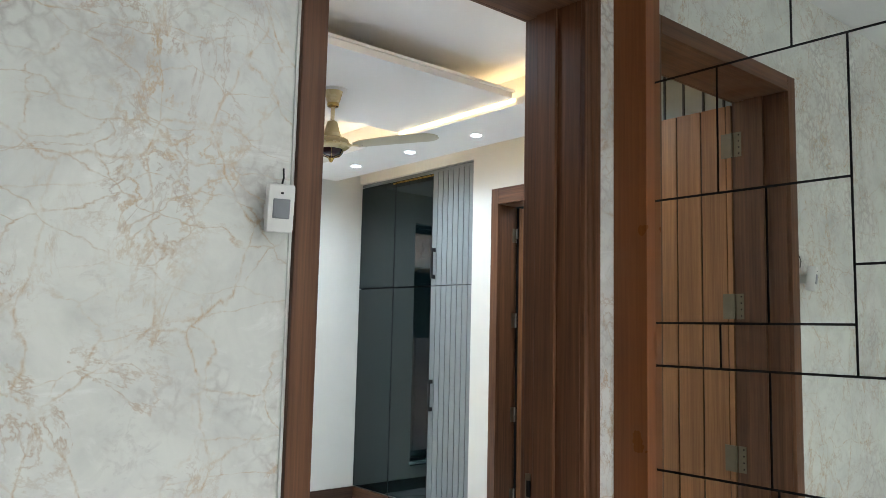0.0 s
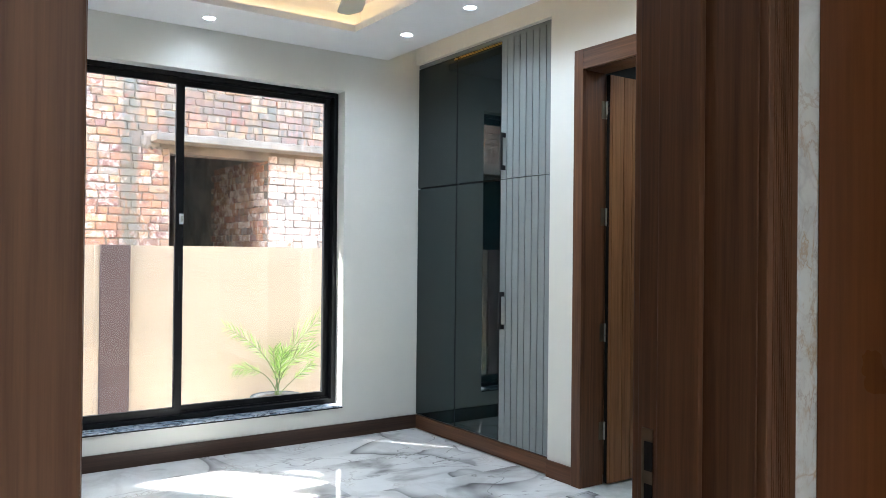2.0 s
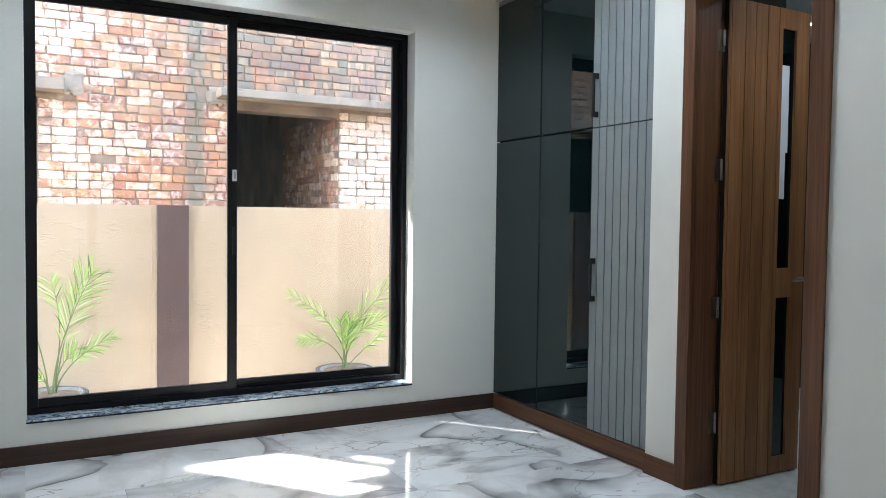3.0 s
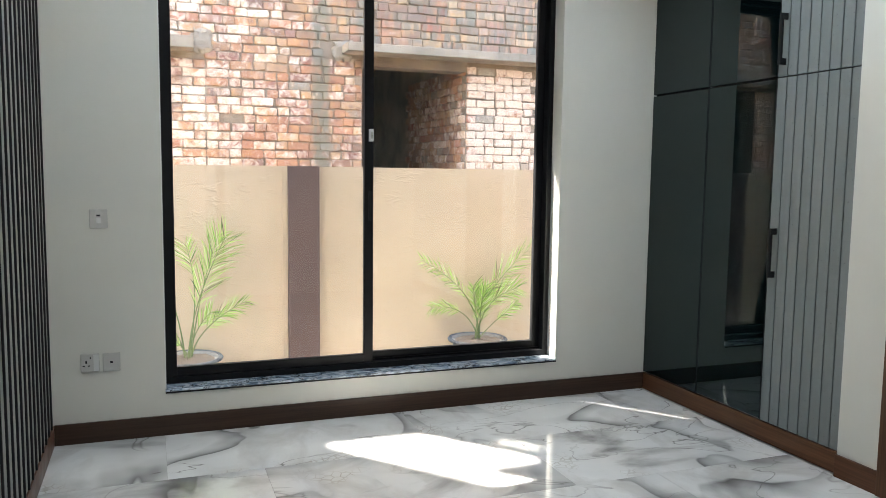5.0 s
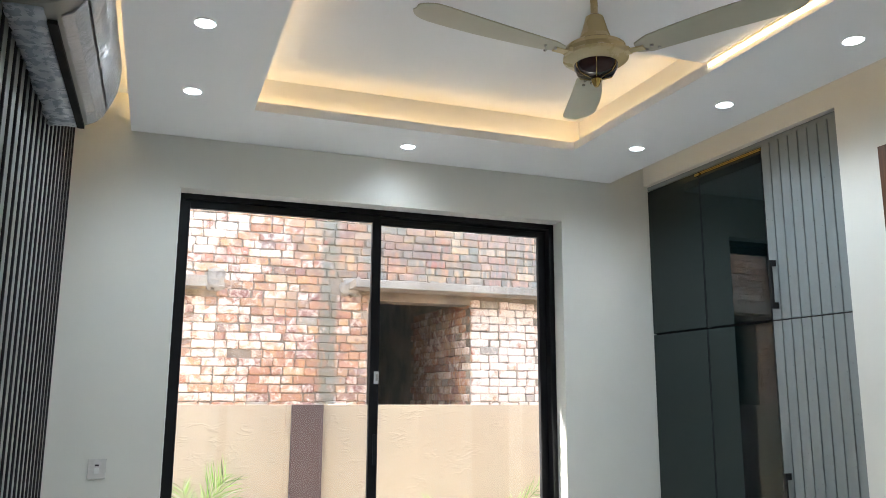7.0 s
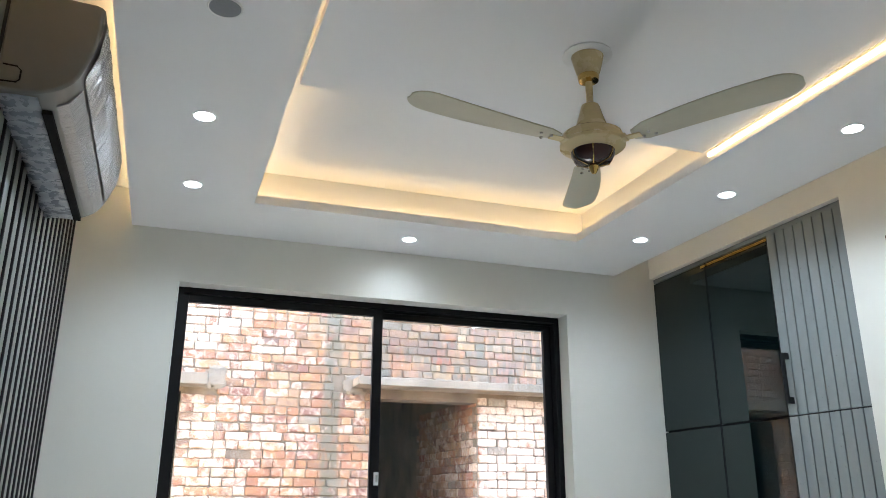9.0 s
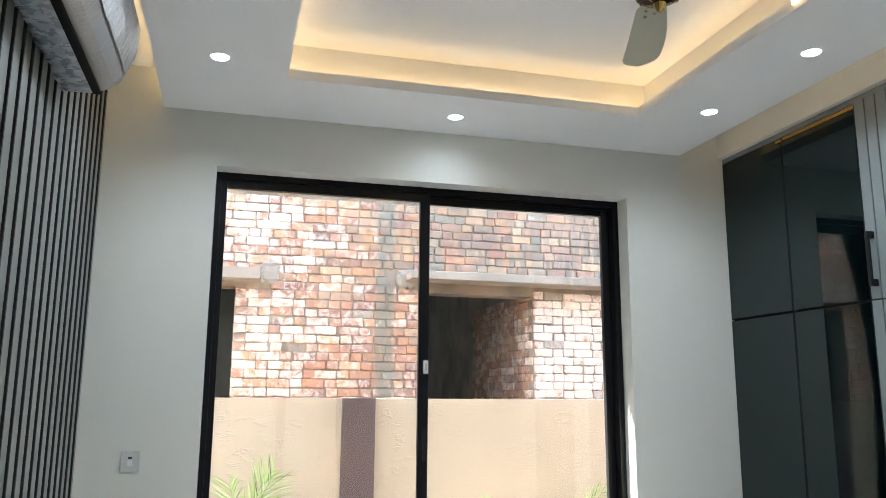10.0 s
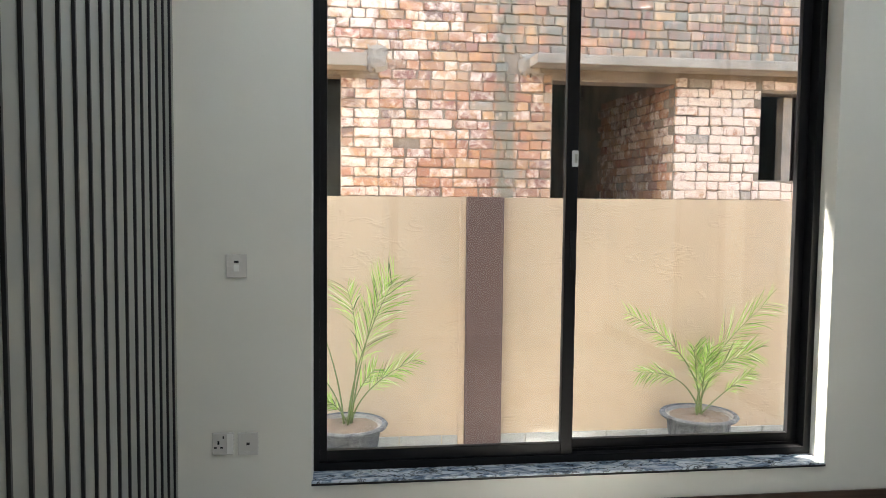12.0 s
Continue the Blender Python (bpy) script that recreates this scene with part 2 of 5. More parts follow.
def brick_mat():
    m, nt, b = shader("weathered_brick", (0.4, 0.2, 0.12), 0.9, 0.0, 0.25)
    info = nt.nodes.new("ShaderNodeObjectInfo")
    isl = nt.nodes.new("ShaderNodeNewGeometry")
    pick = fract_of(nt, summed(nt, info.outputs["Random"], isl.outputs["Random Per Island"]), 1.0)
    pick2, pick3 = fract_of(nt, pick, 7.3), fract_of(nt, pick, 23.1)
    tone = ramp(nt, pick, [(0.0, (0.38, 0.17, 0.1)), (0.12, (0.53, 0.27, 0.135)), (0.24, (0.24, 0.095, 0.065)), (0.36, (0.55, 0.33, 0.17)), (0.46, (0.2, 0.115, 0.085)),
                           (0.56, (0.42, 0.16, 0.1)), (0.66, (0.56, 0.37, 0.21)), (0.76, (0.24, 0.1, 0.07)), (0.86, (0.48, 0.22, 0.115)), (1.0, (0.32, 0.17, 0.125))])
    v = coords(nt, (1, 1, 1), 5.0)
    w = coords(nt)
    sep = nt.nodes.new("ShaderNodeSeparateXYZ")
    nt.links.new(w, sep.inputs[0])
    across = scaled(nt, sep.outputs[0], 0.2)
    blotch = noise_tex(nt, v, 13.0, 6, 0.68, 0.5)
    grain = noise_tex(nt, v, 75.0, 5, 0.75)
    # burnt and orange blotches within a brick
    c = mix(nt, ramp(nt, noise_tex(nt, v, 9.0, 4, 0.6, 0.3), [(0.5, grey(0)), (0.66, grey(0.6))]), tone, (0.6, 0.31, 0.13))
    c = mix(nt, ramp(nt, noise_tex(nt, v, 11.0, 5, 0.65), [(0.56, grey(0)), (0.68, grey(0.7))]), c, (0.17, 0.085, 0.06))
    # pale lime wash on some bricks; reflected light at both wall ends painted in
    ends_light = ramp(nt, across, [(0.0, grey(0.06)), (0.22, grey(0.08)), (0.28, grey(0.15)), (0.4, grey(0.1)), (0.46, grey(0.035)), (0.6, grey(0.02)), (0.78, grey(0.05)), (0.8225, grey(0.06)), (0.826, grey(0.27))])
    some = ramp(nt, pick2, [(0.1, grey(0.0)), (0.95, grey(0.17))])
    drift = scaled(nt, noise_tex(nt, w, 1.6, 3), 0.16)
    lime_and_light = ramp(nt, summed(nt, summed(nt, blotch, ends_light), summed(nt, some, drift)), [(0.68, grey(0)), (0.86, grey(0.8))])
    over = mix(nt, 1.0, ramp(nt, across, [(0.53, grey(0)), (0.6, grey(1))]), ramp(nt, scaled(nt, sep.outputs[2], 0.25), [(0.605, grey(0)), (0.61, grey(1)), (0.66, grey(0.9)), (0.74, grey(0.7))]), "MULTIPLY")
    bare = ramp(nt, over, [(0.0, grey(1)), (0.6, grey(0.2))])
    c = mix(nt, mix(nt, 1.0, lime_and_light, bare, "MULTIPLY"), c, (0.82, 0.63, 0.48))
    # plum stains over the wash
    c = mix(nt, ramp(nt, noise_tex(nt, v, 30.0, 5, 0.7, 0.6), [(0.56, grey(0)), (0.66, grey(0.65))]), c, (0.33, 0.17, 0.13))
    c = mix(nt, ramp(nt, grain, [(0.52, grey(0)), (0.72, grey(0.5))]), c, (0.17, 0.1, 0.06))
    # cement smeared down a wall strip
    off = node(nt, "Math")
    off.operation = "SUBTRACT"
    off.inputs[1].default_value = 2.705
    nt.links.new(summed(nt, sep.outputs[0], scaled(nt, noise_tex(nt, coords(nt, (1, 1, 1.5)), 3.0, 3), 0.06)), off.inputs[0])
    ab = node(nt, "Math")
    ab.operation = "ABSOLUTE"
    nt.links.new(off.outputs[0], ab.inputs[0])
    strip = ramp(nt, ab.outputs[0], [(0.06, grey(1)), (0.1, grey(0.12)), (0.15, grey(0))])
    smear = ramp(nt, noise_tex(nt, coords(nt, (1, 1, 0.5)), 15.0, 6, 0.7), [(0.34, grey(0)), (0.5, grey(0.92))])
    c = mix(nt, mix(nt, 1.0, strip, smear, "MULTIPLY"), c, (0.19, 0.165, 0.115))
    # single bricks grey with cement
    c = mix(nt, mix(nt, 1.0, ramp(nt, pick3, [(0.94, grey(0)), (0.95, grey(0.8))]), smear, "MULTIPLY"), c, (0.25, 0.215, 0.16))
    # grey cement runs down over the courses above the wide lintel
    runs = ramp(nt, noise_tex(nt, coords(nt, (1, 1, 0.22)), 10.0, 7, 0.74, 0.3), [(0.43, grey(0.0)), (0.52, grey(0.92))])
    runs = mix(nt, 1.0, runs, ramp(nt, pick3, [(0.0, grey(0.35)), (0.6, grey(1.0))]), "MULTIPLY")
    c = mix(nt, mix(nt, 1.0, over, runs, "MULTIPLY"), c, (0.2, 0.175, 0.13))
    nt.links.new(c, b.inputs["Base Color"])
    bump(nt, b, mix(nt, 0.5, blotch, grain), 1.0, 0.012)
    return m


def stucco_mat():
    m, nt, b = shader("textured_tan_render", (0.56, 0.43, 0.28), 0.85)
    v = coords(nt)
    c = ramp(nt, noise_tex(nt, v, 1.2, 5), [(0.3, (0.49, 0.36, 0.24)), (0.7, (0.56, 0.415, 0.28))])
    low = ramp(nt, noise_tex(nt, coords(nt, (1, 1, 0.4)), 5.0, 5), [(0.55, grey(0)), (0.8, grey(0.35))])
    nt.links.new(mix(nt, low, c, (0.42, 0.35, 0.24)), b.inputs["Base Color"])
    curl = vein(nt, coords(nt, (1, 1, 2.6)), 7.0, 0.09, 2.0, 0.9)
    g = ramp(nt, noise_tex(nt, v, 9.0, 2), [(0.5, grey(0)), (0.64, grey(1))])
    bump(nt, b, mix(nt, 1.0, curl, g, "MULTIPLY"), 0.36, 0.006)
    return m


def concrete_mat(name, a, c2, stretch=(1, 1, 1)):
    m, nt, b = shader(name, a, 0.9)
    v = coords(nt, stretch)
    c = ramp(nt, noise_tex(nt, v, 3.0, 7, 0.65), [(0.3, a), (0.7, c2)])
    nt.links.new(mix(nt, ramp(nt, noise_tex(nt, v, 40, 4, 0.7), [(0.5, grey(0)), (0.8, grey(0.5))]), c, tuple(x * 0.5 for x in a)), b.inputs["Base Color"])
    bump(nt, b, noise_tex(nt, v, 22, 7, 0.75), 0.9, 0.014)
    return m


def glow(name, color, strength):
    m, nt, b = shader(name, (0.9, 0.9, 0.9), 0.4)
    b.inputs["Emission Color"].default_value = (*color, 1)
    b.inputs["Emission Strength"].default_value = strength
    return m


def plain(name, color, rough=0.4, metal=0.0, spec=0.5, var=0.12, scale=14.0):
    m, nt, b = shader(name, color, rough, metal, spec)
    v = coords(nt)
    n = noise_tex(nt, v, scale, 5)
    nt.links.new(ramp(nt, n, [(0.3, tuple(x * (1 - var) for x in color)), (0.7, tuple(min(1, x * (1 + var)) for x in color))]), b.inputs["Base Color"])
    nt.links.new(ramp(nt, n, [(0.3, grey(max(0.02, rough - 0.06))), (0.7, grey(rough + 0.06))]), b.inputs["Roughness"])
    return m


def glass_mat():
    m, nt, b = shader("window_glass", (1, 1, 1), 0.0)
    out = nt.nodes["Material Output"]
    tr = node(nt, "BsdfTransparent")
    tr.inputs[0].default_value = (0.93, 0.95, 0.94, 1)
    gl = node(nt, "BsdfGlossy")
    gl.inputs["Roughness"].default_value = 0.02
    f = node(nt, "Fresnel", IOR=1.45)
    mx = nt.nodes.new("ShaderNodeMixShader")
    nt.links.new(f.outputs[0], mx.inputs[0])
    nt.links.new(tr.outputs[0], mx.inputs[1])
    nt.links.new(gl.outputs[0], mx.inputs[2])
    nt.links.new(mx.outputs[0], out.inputs[0])
    return m


def leaf_mat():
    m, nt, b = shader("palm_leaf", (0.1, 0.2, 0.04), 0.45)
    isl = nt.nodes.new("ShaderNodeNewGeometry")
    # palest greens carry the sunlight on the leaflets in their colour
    c = ramp(nt, isl.outputs["Random Per Island"], [(0.0, (0.03, 0.07, 0.012)), (0.2, (0.12, 0.24, 0.03)), (0.45, (0.3, 0.5, 0.08)), (0.75, (0.52, 0.7, 0.2)), (0.9, (0.68, 0.72, 0.42)), (1.0, (0.3, 0.18, 0.08))])
    nt.links.new(c, b.inputs["Base Color"])
    b.inputs["Transmission Weight"].default_value = 0.0
    tl = node(nt, "BsdfTranslucent")
    nt.links.new(c, tl.inputs[0])
    mx = nt.nodes.new("ShaderNodeMixShader")
    mx.inputs[0].default_value = 0.35
    nt.links.new(b.outputs[0], mx.inputs[1])
    nt.links.new(tl.outputs[0], mx.inputs[2])
    nt.links.new(mx.outputs[0], nt.nodes["Material Output"].inputs[0])
    return m


WALL = paint("white_wall_paint", (0.72, 0.71, 0.65), 0.55)
CEIL = paint("white_ceiling_paint", (0.8, 0.8, 0.8), 0.6, 0.02, 0.08)
MARBLE = marble_panel()
TILE = marble_floor()
GROUT = plain("grey_grout", (0.4, 0.4, 0.38), 0.8)
WOOD_Z = wood("stained_wood_upright", (0.05, 0.018, 0.008), (0.175, 0.078, 0.036), "z")
WOOD_X = wood("stained_wood_level", (0.05, 0.018, 0.008), (0.175, 0.078, 0.036), "x")
WOOD_Y = wood("stained_wood_level_side", (0.05, 0.018, 0.008), (0.175, 0.078, 0.036), "y")
# one skirting wood; the backlit window wall's shade is put into the first colour
SKIRT_SHADED_X = wood("shaded_skirting_wood", (0.034, 0.018, 0.012), (0.08, 0.044, 0.029), "x")
SKIRT_LIT_Y = wood("lit_skirting_wood_side", (0.06, 0.023, 0.01), (0.15, 0.062, 0.03), "y")
BOARD = wood("orange_stained_wood", (0.17, 0.055, 0.017), (0.225, 0.08, 0.026), "z", 0.33, figure=0.06)
LEAFWOOD = wood("door_plank_wood", (0.16, 0.062, 0.022), (0.37, 0.175, 0.072), "z", 0.42, figure=0.25)
GROOVE = plain("dark_groove", (0.01, 0.009, 0.008), 0.8, 0.0, 0.1)
ALU = plain("black_aluminium", (0.008, 0.008, 0.009), 0.4, 0.0, 0.16)
BLACK = plain("black_lacquer", (0.01, 0.011, 0.012), 0.35, 0.0, 0.25)
GLASS = glass_mat()
MIRROR, _nt, _b = shader("silver_mirror", (0.8, 0.83, 0.8), 0.01, 1.0)
DARKGLASS, _nt, _b = shader("smoked_glass_panel", (0.0015, 0.004, 0.0045), 0.012, 0.0, 0.5)
_b.inputs["Specular Tint"].default_value = (0.8, 0.97, 0.97, 1)
_b.inputs["IOR"].default_value = 1.6
GREYLAM = plain("grey_laminate", (0.195, 0.218, 0.218), 0.33, 0, 0.5, 0.02, 60)
GREYEDGE = plain("grey_laminate_groove", (0.05, 0.06, 0.065), 0.6)
SLAT = plain("pale_grey_slat", (0.215, 0.22, 0.2), 0.5, 0, 0.5, 0.06)
SLATBACK = plain("black_slat_backing", (0.01, 0.01, 0.011), 0.6)
SILL = stone_sill()
BRICK = brick_mat()
MORTAR = concrete_mat("rough_mortar", (0.12, 0.08, 0.052), (0.37, 0.27, 0.18))
CONCRETE = concrete_mat("raw_concrete", (0.22, 0.165, 0.115), (0.4, 0.31, 0.22))
# plaster darkened: the gloom of the inner rooms is put into its colour
SHADED_PLASTER = concrete_mat("shaded_grey_plaster", (0.07, 0.066, 0.06), (0.14, 0.13, 0.12))
STUCCO = stucco_mat()
PIER = paint("brown_pier_paint", (0.13, 0.075, 0.06), 0.7, 0.1, 0.5, 30)
PALETILE = concrete_mat("pale_skirting_tile", (0.34, 0.33, 0.3), (0.46, 0.45, 0.41))
PAVING = concrete_mat("grey_paving", (0.3, 0.3, 0.29), (0.42, 0.41, 0.39))
POT = concrete_mat("glazed_grey_pot", (0.016, 0.019, 0.023), (0.22, 0.22, 0.21), (9.0, 9.0, 3.0))
POTLIME = concrete_mat("chalky_pot_lining", (0.2, 0.18, 0.155), (0.42, 0.39, 0.34))
SOIL = concrete_mat("dry_soil", (0.1, 0.07, 0.045), (0.22, 0.16, 0.11))
LEAF = leaf_mat()
STEM = plain("palm_stem", (0.13, 0.17, 0.045), 0.5)
CREAM = plain("cream_enamel", (0.56, 0.46, 0.25), 0.28, 0, 0.5, 0.04)
BLADE = plain("cream_blade", (0.44, 0.42, 0.32), 0.35, 0, 0.5, 0.04)
BRASS = plain("polished_brass", (0.6, 0.41, 0.13), 0.18, 1.0)
MAROON = plain("dark_brown_enamel", (0.035, 0.012, 0.01), 0.12)
GRILLE = plain("grey_speaker_mesh", (0.2, 0.21, 0.22), 0.5, 0, 0.4, 0.1, 200)
HINGE = plain("dull_brass", (0.18, 0.15, 0.105), 0.4, 1.0)
STEEL = plain("satin_steel", (0.5, 0.48, 0.44), 0.3, 1.0)
PLATE = plain("white_switch_plastic", (0.57, 0.555, 0.53), 0.25, 0, 0.5, 0.02)
PLASTIC = plain("white_plastic", (0.72, 0.72, 0.7), 0.35, 0, 0.5, 0.03)
FILM, _nt, _b = shader("plastic_film", (0.42, 0.41, 0.41), 0.09, 0.35)
bump(_nt, _b, noise_tex(_nt, coords(_nt, (1, 2.5, 0.7)), 18.0, 4, 0.6, 1.0), 0.7, 0.01)
FILM_GREY = plain("grey_ripple_film", (0.22, 0.24, 0.27), 0.28, 0, 0.5, 0.03, 30)
# white casing with its backlit shade put into the colour
AC_SHADED = plain("white_plastic_shaded", (0.17, 0.16, 0.142), 0.4, 0, 0.5, 0.03)
BATHTILE = plain("dark_bathroom_tile", (0.04, 0.045, 0.04), 0.15)
BATHFLOOR = plain("pale_bathroom_tile", (0.6, 0.62, 0.58), 0.15)
DOWN = glow("downlight_diffuser", (0.85, 0.93, 1.0), DOWN_GLOW)
STRIP = glow("warm_led_strip", (1.0, 0.66, 0.29), STRIP_GLOW)
SIDE_STRIP = glow("warm_side_led_strip", (1.0, 0.67, 0.3), SIDE_GLOW)


# ---- mesh helpers ----
def box(bm, x0, x1, y0, y1, z0, z1, bevel=0.0):
    vs = [bm.verts.new(p) for p in ((x0, y0, z0), (x1, y0, z0), (x1, y1, z0), (x0, y1, z0), (x0, y0, z1), (x1, y0, z1), (x1, y1, z1), (x0, y1, z1))]
    fs = [bm.faces.new([vs[i] for i in f]) for f in ((0, 3, 2, 1), (4, 5, 6, 7), (0, 1, 5, 4), (1, 2, 6, 5), (2, 3, 7, 6), (3, 0, 4, 7))]
    if bevel:
        bmesh.ops.bevel(bm, geom=list({e for f in fs for e in f.edges}), offset=bevel, segments=2, affect="EDGES", profile=0.6)
    return vs


def lathe(bm, profile, at=(0, 0, 0), seg=32, cap=True):
    """Turned shape about z; profile of (radius, z)."""
    rings = []
    for r, z in profile:
        rings.append([bm.verts.new((at[0] + r * math.cos(2 * math.pi * i / seg), at[1] + r * math.sin(2 * math.pi * i / seg), at[2] + z)) for i in range(seg)])
    for a, c in zip(rings, rings[1:]):
        for i in range(seg):
            bm.faces.new((a[i], a[(i + 1) % seg], c[(i + 1) % seg], c[i]))
    if cap:
        bm.faces.new(list(reversed(rings[0])))
        bm.faces.new(rings[-1])
    return rings


def extrude_profile(bm, pts, y0, y1):
    """A closed x-z outline drawn out along y."""
    a = [bm.verts.new((x, y0, z)) for x, z in pts]
    c = [bm.verts.new((x, y1, z)) for x, z in pts]
    n = len(pts)
    for i in range(n):
        bm.faces.new((a[i], a[(i + 1) % n], c[(i + 1) % n], c[i]))
    bm.faces.new(list(reversed(a)))
    bm.faces.new(c)


def tube(bm, pts, r0, r1, seg=6):
    rings = []
    for k, p in enumerate(pts):
        p = Vector(p)
        d = (Vector(pts[min(k + 1, len(pts) - 1)]) - Vector(pts[max(k - 1, 0)])).normalized()
        u = d.orthogonal().normalized()
        w = d.cross(u)
        r = r0 + (r1 - r0) * k / (len(pts) - 1)
        rings.append([bm.verts.new(p + r * (u * math.cos(2 * math.pi * i / seg) + w * math.sin(2 * math.pi * i / seg))) for i in range(seg)])
    for a, c in zip(rings, rings[1:]):
        for i in range(seg):
            bm.faces.new((a[i], a[(i + 1) % seg], c[(i + 1) % seg], c[i]))
    bm.faces.new(rings[0])
    bm.faces.new(rings[-1])


def mesh_of(name, bm, material, smooth=False):
    bmesh.ops.recalc_face_normals(bm, faces=bm.faces)
    me = bpy.data.meshes.new(name)
    bm.to_mesh(me)
    bm.free()
    me.materials.append(material)
    if smooth:
        for p in me.polygons:
            p.use_smooth = True
        me.set_sharp_from_angle(angle=radians(38))
    return me


def part(name, bm, material, parent=None, label="", smooth=False):
    ob = new(name, mesh_of(name, bm, material, smooth))
    if parent is not None:
        ob.parent = parent
        ob.matrix_parent_inverse = parent.matrix_basis.inverted()
    if label:
        ob["label"] = label
    return ob


def boxes(name, rows, material, parent=None, label="", bevel=0.0):
    bm = bmesh.new()
    for r in rows:
        box(bm, *r, bevel=bevel)
    return part(name, bm, material, parent, label)


def thing(name, at, label, category, group="", kind=""):
    ob = new(name)
    ob.empty_display_size = 0.1
    ob.matrix_basis = Matrix.Translation(at)
    return tagged(ob, label, category, group, kind)


def structure(ob, label, category):
    return tagged(ob, label, category, kind="structure")


# ---- plan, in metres ----
XW, XE, YN, YS = 0.75, 3.965, 0.0, -4.02      # bedroom faces
YH = -4.22                                     # hall face of the door wall
XM = 2.03                                      # hall mirror wall
ZS, ZC = 2.67, 2.86                            # lowered ceiling, ceiling above it
WX0, WX1, WZ0, WZ1 = 1.246, 3.384, 0.225, 2.405  # window opening
DX0, DX1, DZ = 1.007, 1.84, 2.365              # hall door opening
BY0, BY1, BZ = -2.345, -1.75, 2.305            # bathroom door opening

# ---- walls ----
structure(boxes("wall_north", [(0.5, WX0, 0, 0.25, -0.2, 3.3), (WX1, 4.7, 0, 0.25, -0.2, 3.3), (WX0, WX1, 0, 0.25, -0.2, WZ0 - 0.02), (WX0, WX1, 0, 0.25, WZ1, 3.3)], WALL),
          "white painted wall around a tall window", "wall")
structure(boxes("wall_west", [(0.5, XW - 0.022, YS, 0, 0, 3.0)], WALL), "plain white wall behind dark and pale slats", "wall")
structure(boxes("wall_east", [(XE, 4.11, BY1 + 0.07, -1.467, 0, 3.0), (XE, 4.11, YS, BY0 - 0.02, 0, 3.0), (XE, 4.11, BY0 - 0.02, BY1 + 0.07, BZ + 0.02, 3.0), (XE, 4.11, -1.467, 0, 2.672, 3.0)], WALL),
          "white painted wall with a wardrobe recess and doorway", "wall")
hall_a = boxes("wall_south", [(0.5, DX0 - 0.02, YH + 0.012, YS, 0, 3.0), (DX1 + 0.02, 4.7, YH + 0.012, YS, 0, 3.0), (DX0 - 0.02, DX1 + 0.02, YH + 0.012, YS, DZ + 0.02, 3.0)], WALL)
structure(hall_a, "white painted wall holding the entrance doorway", "wall")
boxes("marble_facing", [(-2.5, DX0 - 0.02, YH, YH + 0.012, 0, 2.8), (DX1 + 0.02, XM + 0.04, YH, YH + 0.012, 0, 2.8), (DX0 - 0.02, DX1 + 0.02, YH, YH + 0.012, DZ + 0.02, 2.8)], MARBLE, hall_a,
      "pale grey veneer with tan veins")
structure(boxes("wall_hall_north", [(-2.5, 0.5, YH + 0.012, YS, 0, 2.8)], WALL), "plain wall closing the hall", "wall")
structure(boxes("wall_hall_east", [(XM + 0.02, XM + 0.2, -9.0, YH, 0, 2.8)], WALL), "hall wall behind mirror panels", "wall")
structure(boxes("wall_hall_west", [(-2.65, -2.5, -9.0, YS, 0, 2.8)], WALL), "plain white hall wall", "wall")
structure(boxes("wall_hall_south", [(-2.5, XM, -9.15, -9.0, 0, 2.8)], WALL), "plain white hall wall", "wall")
structure(boxes("ceiling_hall", [(-2.65, XM + 0.2, -9.15, YS, 2.8, 2.95)], CEIL), "plain white hall ceiling", "ceiling")
structure(boxes("wall_bathroom", [(4.11, 4.72, -1.62, -1.5, 0, 2.6), (4.62, 4.72, -1.4995, -0.5, 0, 2.6), (4.62, 6.6, -0.4995, -0.38, 0, 2.6), (4.11, 6.6, -3.7, -3.58, 0, 2.6), (6.6005, 6.7, -3.7, -0.38, 0, 2.6)], BATHTILE), "dark glossy bathroom wall tiles", "wall")
structure(boxes("ceiling_bathroom", [(4.11, 6.7, -3.7, -1.5, 2.6005, 2.7), (4.62, 6.7, -1.4995, -0.38, 2.6005, 2.7)], CEIL), "plain bathroom ceiling", "ceiling")
structure(boxes("floor_bathroom", [(XE, 6.7, -3.7, -1.5, -0.1, -0.004), (4.62, 6.7, -1.4995, -0.38, -0.1, -0.004)], BATHFLOOR), "pale bathroom floor tiles", "floor")

